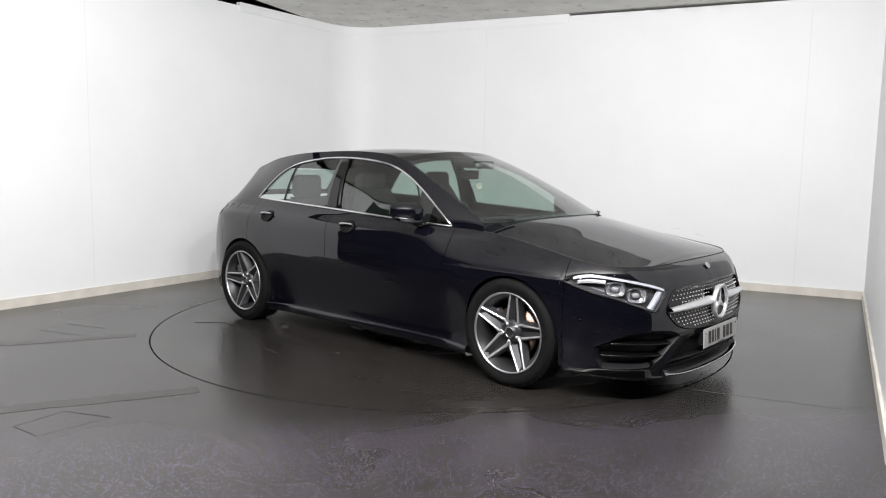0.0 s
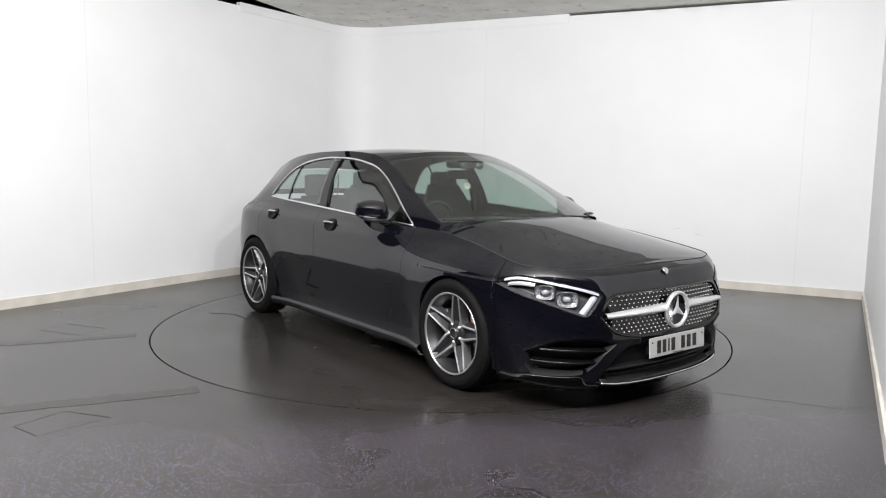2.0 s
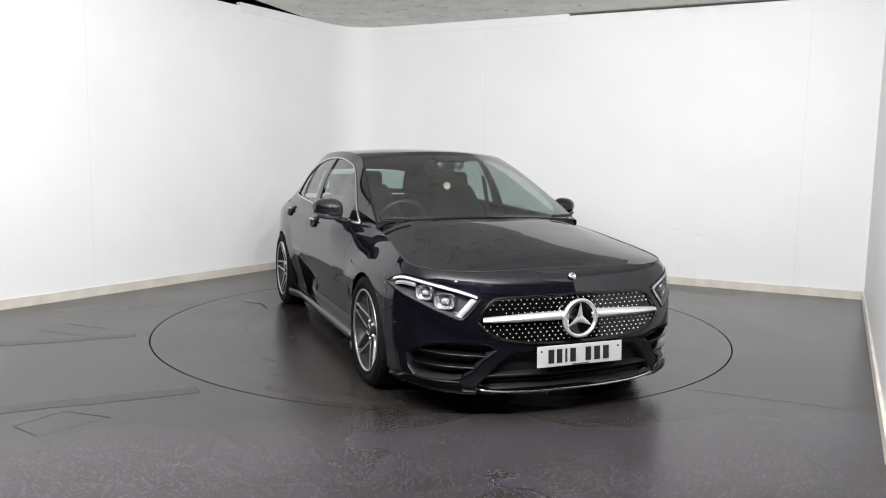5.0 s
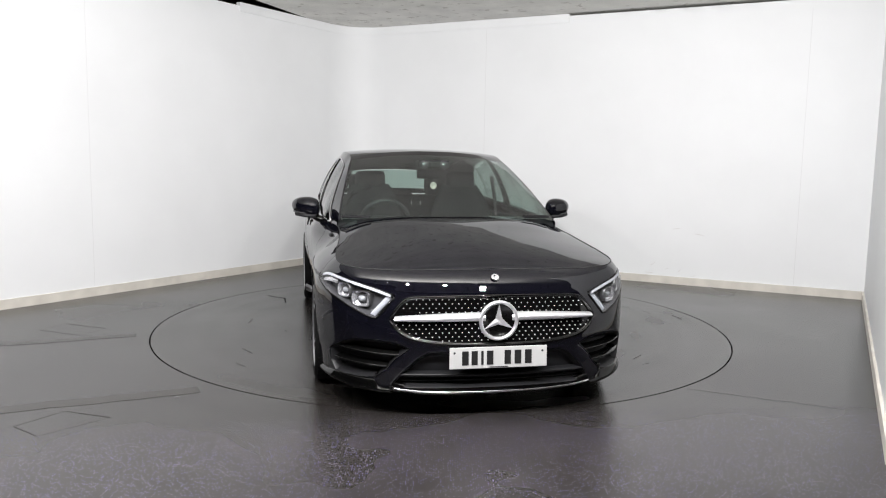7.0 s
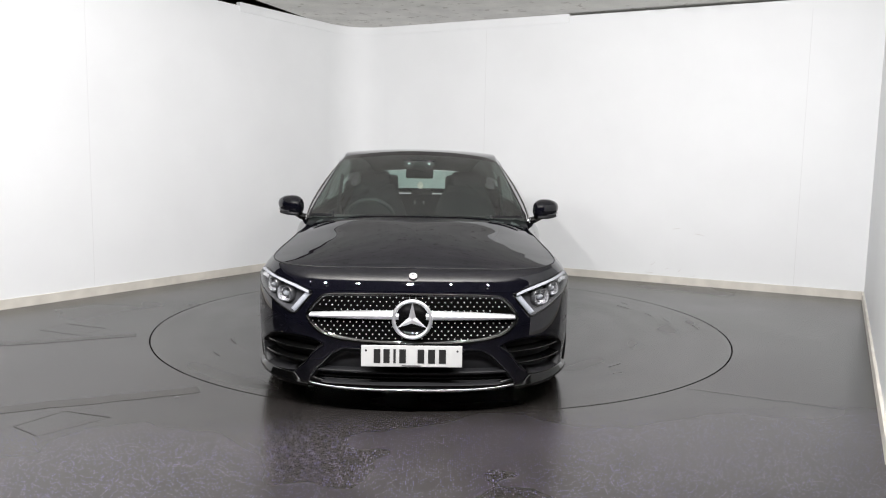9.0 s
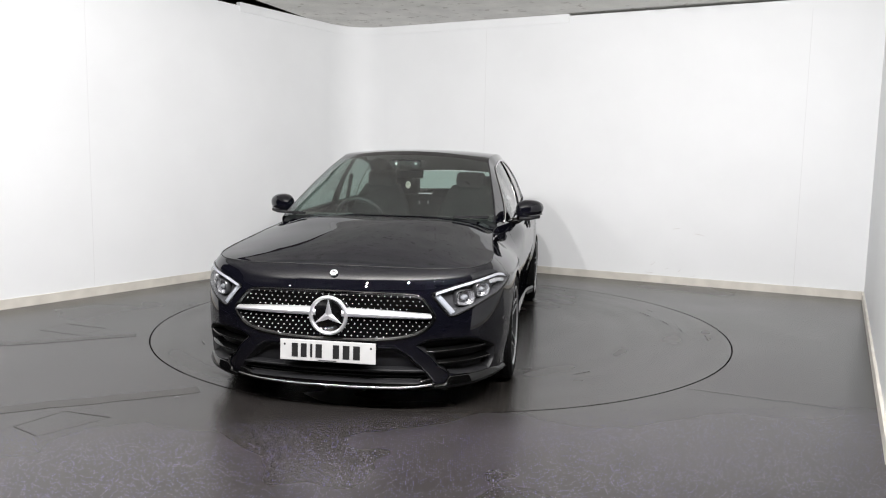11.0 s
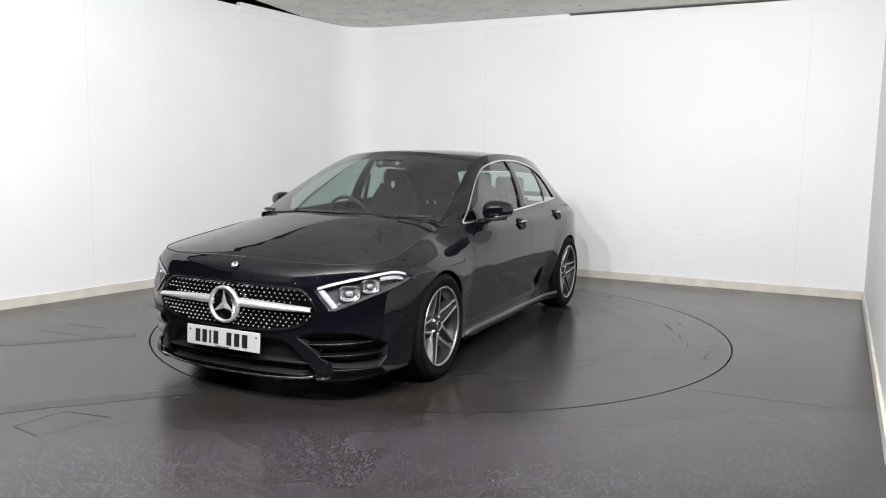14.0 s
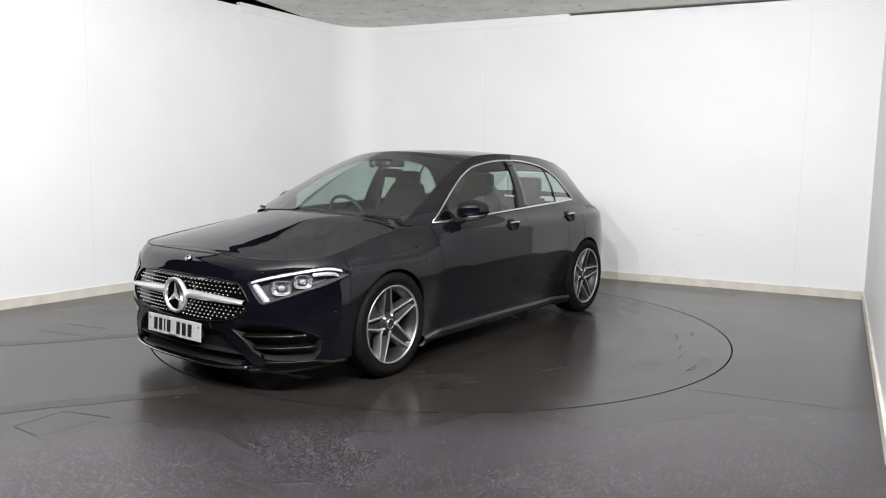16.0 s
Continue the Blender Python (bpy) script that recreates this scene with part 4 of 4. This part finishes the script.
for sgn in (1, -1):
    lamp_ob = patch("headlamp", S_IN + 0.001, S_TIP - 0.001, h_top, h_bot, 0.002, LAMPBOX, "clear headlamp with bright inner modules", 80, 20, sides=(sgn,))[0]
    patch("daytime_light", S_IN + 0.02, S_TIP - 0.06, lambda s: h_top(s) - 0.005, lambda s: h_top(s) - 0.018, -0.008, DRL, "white daytime running strip", 40, 3, lamp_ob, 0.012, (sgn,), skin)
    rows = []
    for k in range(10):
        t = k / 9
        sa, za = S_IN + 0.016 + 0.083 * t, 0.634 - 0.092 * t
        rows.append([skin(sgn * (sa + w), za + 0.35 * w, o) for w, o in ((0.0, -0.022), (0.003, -0.008), (0.030, -0.010), (0.034, -0.026))])
    put("daytime_light", grid_mesh("daytime_light", rows, DRL, flip=sgn > 0), lamp_ob, "white daytime running strip")
    for s, z, r in ((0.745, 0.622, 0.037), (0.872, 0.656, 0.034)):
        c, q = Vector(skin(sgn * s, z, -0.044)), Vector(skin(sgn * s, z, 0.1))
        rot = (q - c).to_track_quat("Y", "Z").to_matrix().to_4x4()
        md = put("lamp_module", sq_lathe("lamp_module", [(r * 1.42, 0.0), (r * 1.46, 0.030), (r * 1.40, 0.034), (r * 1.28, 0.030)], SILVER2), lamp_ob, "bright lamp module")
        md.matrix_basis = Matrix.Translation(c) @ rot @ Matrix.Diagonal((1.15, 1, 0.80, 1))
        put("reflector", flat_mesh(sq_lathe("reflector", [(r * 1.30, 0.031), (r * 1.15, 0.016), (r * 0.85, 0.008), (0.0, 0.004)], LAMPCHROME, 12)), md, "faceted chrome reflector")
        put("lens", lathe("lens", [(0.0, 0.030), (r * 0.3, 0.028), (r * 0.52, 0.020), (r * 0.6, 0.008)], LENSMAT, 20), md, "glossy projector lens")
        put("lens_ring", lathe("lens_ring", [(r * 0.60, 0.008), (r * 0.62, 0.020), (r * 0.70, 0.020), (r * 0.72, 0.008)], LAMPBOX, 20), md)
        for o in (-1, 1):
            box("reflector_rib", o * r * 0.98, 0.016, 0, r * 0.12, 0.020, r * 1.9, LAMPCHROME, md, 0.002)
    patch("light_bracket", 0.93, 1.09, lambda s: h_top(s) - 0.030, lambda s: h_top(s) - 0.046, -0.016, LAMPCHROME, "", 10, 2, lamp_ob, 0.008, (sgn,), skin)
    patch("lens_cover", S_IN, S_TIP, h_top, h_bot, 0.003, CLEAR, "", 50, 8, lamp_ob, 0.0, (sgn,), skin)
    rim = [skin(sgn * s, h_bot(s), 0.001) for s in np.linspace(S_IN, S_TIP, 50)]
    put("lamp_seal", tube("lamp_seal", rim, 0.005, GLOSSBLACK, 6), lamp_ob)
    rim = [skin(sgn * s, h_top(s), 0.001) for s in np.linspace(S_IN, S_TIP, 50)]
    put("lamp_seal", tube("lamp_seal", rim, 0.004, GLOSSBLACK, 6), lamp_ob)

# shut lines of the bonnet, side skirts, tail lamps
for sgn in (1, -1):
    line = [shell(sgn * s, z_top(s), 0.0) for s in np.linspace(0.001, s_at(1.02), 60)]
    put("bonnet_gap", tube("bonnet_gap", [(p[0], p[1], p[2] + 0.0005) for p in line], 0.0028, GROOVE, 6), car)
    rows = []
    for s in np.linspace(s_at(1.035), s_at(-1.035), 50):
        rows.append([shell(sgn * s, 0.125, -0.04), shell(sgn * s, 0.130, 0.058), shell(sgn * s, 0.142, 0.068), shell(sgn * s, 0.168, 0.072), shell(sgn * s, 0.190, 0.066), shell(sgn * s, 0.204, 0.040), shell(sgn * s, 0.208, -0.004)])
    put("side_skirt", grid_mesh("side_skirt", rows, PAINT, flip=sgn < 0), car, "black side skirt")
    patch("tail_lamp", s_at(-1.83), s_at(-2.06), lambda s: 0.935, lambda s: 0.855, 0.004, REDLENS, "red tail lamp", 16, 4, sides=(sgn,))
    for x, z in ((1.82, 0.47), (2.21, 0.445)):
        q = shell(sgn * s_at(x), z, 0.0012)
        c, e = Vector(q), Vector(shell(sgn * s_at(x), z, 0.1))
        sn = put("parking_sensor", lathe("parking_sensor", [(0.0, 0.001), (0.010, 0.001), (0.0125, -0.002)], GLOSSBLACK, 16), car)
        sn.matrix_basis = Matrix.Translation(c) @ (e - c).to_track_quat("Y", "Z").to_matrix().to_4x4()

# door handles in their cups
for x, z, sc in ((-0.085, 0.866, 1.0), (-1.055, 0.884, 0.95)):
    for sgn in (1, -1):
        s = s_at(x)
        h = put("door_handle", None, car, "black door handle with bright strip")
        c, q = Vector(shell(sgn * s, z)), Vector(shell(sgn * s, z - 0.02, 0.1))
        up_ = (Vector(shell(sgn * s, z + 0.035)) - Vector(shell(sgn * s, z - 0.035))).normalized()
        fwd = Vector((sgn, 0, 0))
        out_ = up_.cross(fwd).normalized()
        h.matrix_basis = Matrix.Translation(c + out_ * 0.006) @ Matrix((fwd, out_, up_)).transposed().to_4x4()
        inv = h.matrix_basis.inverted()
        vv, nr_ = [], 7
        for k in range(nr_):
            q, lift = ((0.0, -0.004), (0.5, -0.002), (0.8, 0.001), (0.93, 0.004), (1.0, 0.0045), (1.04, 0.002), (1.06, -0.004))[k]
            for j in range(32):
                a = 2 * math.pi * j / 32
                vv.append(tuple(inv @ Vector(shell(sgn * (s + 0.066 * sc * q * math.cos(a)), z + 0.042 * sc * q * math.sin(a), 0.0105 + lift))))
        put("handle_cup", mesh("handle_cup", vv, [f if sgn > 0 else f[::-1] for f in grid_faces(nr_, 32, closed=True)], CUPSHADE), h)
        pts = [(-0.072 * sc, 0.006, 0.004), (-0.060 * sc, 0.016, 0.005), (-0.02, 0.020, 0.006), (0.03, 0.020, 0.005), (0.062 * sc, 0.016, 0.003), (0.074 * sc, 0.006, 0.002)]
        put("grip", tube("grip", [tuple(p) for p in smooth_curve(pts, 5)], 0.008, GLOSSBLACK, 8, 0.7), h)
        put("grip_strip", tube("grip_strip", [(p[0], p[1] + 0.006, p[2] + 0.004) for p in smooth_curve(pts[1:5], 5)], 0.0055, SILVER, 6), h, "bright strip")

# door mirrors
for sgn in (1, -1):
    mr = put("door_mirror", None, car, "gloss black door mirror")
    v = []
    NU, NV = 24, 14
    for i in range(NV + 1):
        a = -math.pi / 2 + math.pi * i / NV
        for k in range(NU):
            b = 2 * math.pi * k / NU
            ca, cb, sb = math.cos(a), math.cos(b), math.sin(b)
            e = lambda q, p: math.copysign(abs(q) ** p, q)
            yy = e(math.sin(a), 0.85)
            xx = e(ca, 0.8) * e(cb, 0.8)
            zz = e(ca, 0.8) * e(sb, 0.9)
            xx = xx * (0.105 if xx > 0 else 0.045)
            v.append((xx + 0.52 - 0.035 * yy, sgn * (0.935 + 0.098 * yy), 1.006 + zz * (0.070 - 0.012 * yy) + 0.008 * yy))
    f = grid_faces(NV + 1, NU, closed=True)
    put("mirror_housing", mesh("mirror_housing", v, f if sgn < 0 else [q[::-1] for q in f], PAINT), mr)
    put("mirror_arm", tube("mirror_arm", [(0.60, sgn * 0.80, 0.915), (0.575, sgn * 0.845, 0.925), (0.555, sgn * 0.885, 0.945)], 0.024, GLOSSBLACK, 10, 1.7), mr)
    put("mirror_indicator", tube("mirror_indicator", [(0.612, sgn * 0.88, 0.962), (0.60, sgn * 0.95, 0.965), (0.565, sgn * 1.0, 0.97), (0.52, sgn * 1.022, 0.975)], 0.0055, SILVER2, 6), mr, "slim silver indicator strip")
    put("mirror_base", tube("mirror_base", [(0.612, sgn * 0.87, 0.945), (0.598, sgn * 0.95, 0.948), (0.55, sgn * 1.005, 0.957)], 0.013, PLASTIC, 8), mr)
    rows = [[side(x, z0 + (max(dlo_top(x), z0 + 0.003) - z0) * k / 4, 0.001) for k in range(5)] for x in np.linspace(0.625, 0.785, 12) for z0 in (belt(x),)]
    rows = [[(p[0], sgn * p[1], p[2]) for p in r] for r in rows]
    put("mirror_sail", thick_grid("mirror_sail", rows, GLOSSBLACK, 0.004, side=-sgn), car)

# under the body: pan and wheel arch liners
box("floor_pan", -0.02, 0, 0.21, 3.9, 1.30, 0.06, PLASTIC, car, 0.01)
for x in (XF, -XW):
    for sgn in (1, -1):
        rows = []
        for k in range(25):
            a = math.pi * (k / 24 * 1.24 - 0.12)
            rows.append([(x + 0.356 * math.cos(a), sgn * y, 0.335 + 0.356 * math.sin(a)) for y in (0.60, 0.72, 0.85)])
        put("arch_liner", grid_mesh("arch_liner", rows, PLASTIC, flip=sgn > 0), car)
        put("arch_wall", mesh("arch_wall", [(x + 0.36 * math.cos(math.pi * k / 12), sgn * 0.60, 0.335 + 0.36 * math.sin(math.pi * k / 12)) for k in range(13)] + [(x - 0.36, sgn * 0.6, 0.16), (x + 0.36, sgn * 0.6, 0.16)], [tuple(range(15))], PLASTIC, smooth=False), car)

# wipers and cowl
put("cowl", grid_mesh("cowl", [[screen(t, q, 0.012) for q in np.linspace(0.16, 1, 14)] for t in (-0.04, -0.01, 0.02)], PLASTIC, mirror=True, flip=True), car)
for sgn, q0, q1 in ((1, 0.06, 0.36), (-1, 0.03, 0.26)):
    for o, rr_, nm in ((0.0, 0.0065, "wiper"), (0.014, 0.004, "wiper_blade")):
        arm = [screen(-0.02 + 0.03 * k / 10 + o, q, -0.018) for k, q in enumerate(np.linspace(q1, q0, 11))]
        put(nm, tube(nm, [(p[0], sgn * p[1], p[2]) for p in arm], rr_, PLASTIC, 6), car)

# cabin
dash = []
for y in np.linspace(-0.74, 0.74, 25):
    b = 0.10 * (1 - (y / 0.74) ** 2)
    dash.append([(1.02 + b, y, 0.90), (0.98 + b, y, 0.935), (0.85 + b * 0.6, y, 0.955), (0.68 + b * 0.4, y, 0.955), (0.60 + b * 0.3, y, 0.925), (0.58 + b * 0.3, y, 0.80), (0.70, y, 0.45)])
put("dashboard", grid_mesh("dashboard", dash, TRIM, flip=True), car, "dark dashboard")
sw = put("steering_wheel", lathe("steering_wheel", [(0.168, 0.0), (0.172, 0.012), (0.184, 0.015), (0.194, 0.008), (0.194, -0.008), (0.184, -0.015), (0.172, -0.012), (0.168, 0.0)], WHEELTRIM, 40), car, "dark steering wheel")
sw.matrix_basis = pose(0.42, -0.36, 0.885, 0, 0, 90) @ pose(0, 0, 0, 25, 0, 0)
box("wheel_hub", 0, 0, 0, 0.12, 0.04, 0.10, TRIM, sw, 0.015)
box("wheel_spoke", 0, 0, 0, 0.34, 0.02, 0.035, TRIM, sw, 0.006)


def seat_back(name, x, y, w, zb, zt, lean, head):
    st = put(name, None, car, "dark fabric seat")
    rows = []
    for t in np.linspace(0, 1, 14):
        z = zb + (zt - zb) * t
        ww = w * (1 - 0.42 * max(0, (t - 0.6) / 0.4) ** 1.5) if head else w * (1 - 0.08 * t * t)
        xb = x - lean * t
        ring_ = []
        for k in range(16):
            a = 2 * math.pi * k / 16
            cx, cy = math.cos(a), math.sin(a)
            ring_.append((xb + 0.065 * (1 - 0.3 * t) * math.copysign(abs(cx) ** 0.6, cx), y + ww * math.copysign(abs(cy) ** 0.5, cy), z))
        rows.append(ring_)
    vv = [p for r in rows for p in r]
    ff = grid_faces(14, 16, closed=True) + [tuple(range(13 * 16, 14 * 16))]
    put("backrest", mesh("backrest", vv, ff, FABRIC), st)
    box("seat_cushion", x + 0.25, y, zb - 0.02, 0.52, w * 1.9, 0.16, FABRIC, st, 0.04)
    return st


def headrest(st, x, y, z, w, h):
    bm = bmesh.new()
    box_bm(bm, x, y, z, 0.10, w, h, 0.035)
    part("headrest", bm, FABRIC, st, smooth=True)
    for o in (-0.05, 0.05):
        put("headrest_post", tube("headrest_post", [(x, y + o, z - h * 0.5 - 0.07), (x, y + o, z)], 0.006, CHROME, 6), st)


for sgn in (1, -1):
    st = seat_back("front_seat", -0.13, sgn * 0.38, 0.265, 0.46, 1.14, 0.24, True)
    headrest(st, -0.37, sgn * 0.385, 1.13, 0.245, 0.24)
st = seat_back("rear_bench", -1.02, 0, 0.60, 0.46, 1.02, 0.16, False)
for y in (-0.36, 0.36):
    headrest(st, -1.20, y, 1.11, 0.27, 0.19)
headrest(st, -1.20, 0, 1.02, 0.20, 0.10)
box("parcel_shelf", -1.55, 0, 0.93, 0.62, 1.16, 0.03, TRIM, car, 0.008)
for sgn in (1, -1):
    box("door_lining", -0.12, sgn * 0.755, 0.66, 1.75, 0.03, 0.50, TRIM, car, 0.01)
    put("belt_strap", tube("belt_strap", [(-0.36, sgn * 0.66, 1.22), (-0.33, sgn * 0.69, 1.0), (-0.30, sgn * 0.70, 0.75)], 0.022, FABRIC, 6, 0.1), car)
mir = box("cabin_mirror", 0.30, 0, 1.240, 0.03, 0.21, 0.068, GLOSSBLACK, car, 0.012, "dark rear view mirror")
sensor = box("sensor_box", 0.37, 0, 1.318, 0.16, 0.24, 0.055, PLASTIC, car, 0.014, "black camera housing behind the windscreen")
for y in (-0.075, 0.075):
    put("sensor_eye", lathe("sensor_eye", [(0.0, 0.022), (0.016, 0.020), (0.027, 0.012), (0.032, 0.0)], SILVER2, 16), sensor).matrix_basis = pose(0.452, y, 1.312, 0, 0, -90)
orn = put("hanging_ornament", None, car, "pale round hanging ornament")
put("cord", tube("cord", [(0.37, 0.008, 1.25), (0.385, 0.008, 1.185)], 0.0012, TRIM, 5), orn)
d_ = put("disc", lathe("disc", [(0.0, 0.003), (0.016, 0.004), (0.018, 0.005), (0.026, 0.004), (0.028, 0.0), (0.026, -0.004), (0.0, -0.004)], ORNMAT, 24), orn)
d_.matrix_basis = pose(0.392, 0.008, 1.158, 0, 0, -127)
for y in (0.03, -0.045):
    box("belt_buckle", -0.3, y, 0.99, 0.01, 0.008, 0.03, PLATEW, car)
# ---------------------------------------------------------------- motion
def motions():
    ox, oy = 0.124, -0.1926
    rows_car, rows_disc = [], []
    for k in range(17):
        a = -40.95 - 5.336 * k
        c, s = math.cos(radians(a)), math.sin(radians(a))
        rows_car.append((float(k), pose(c * ox - s * oy, s * ox + c * oy, 0, 0, 0, a)))
        rows_disc.append((float(k), pose(0, 0, 0, 0, 0, a)))
    walk(car, rows_car)
    walk(turntable, rows_disc)


motions()
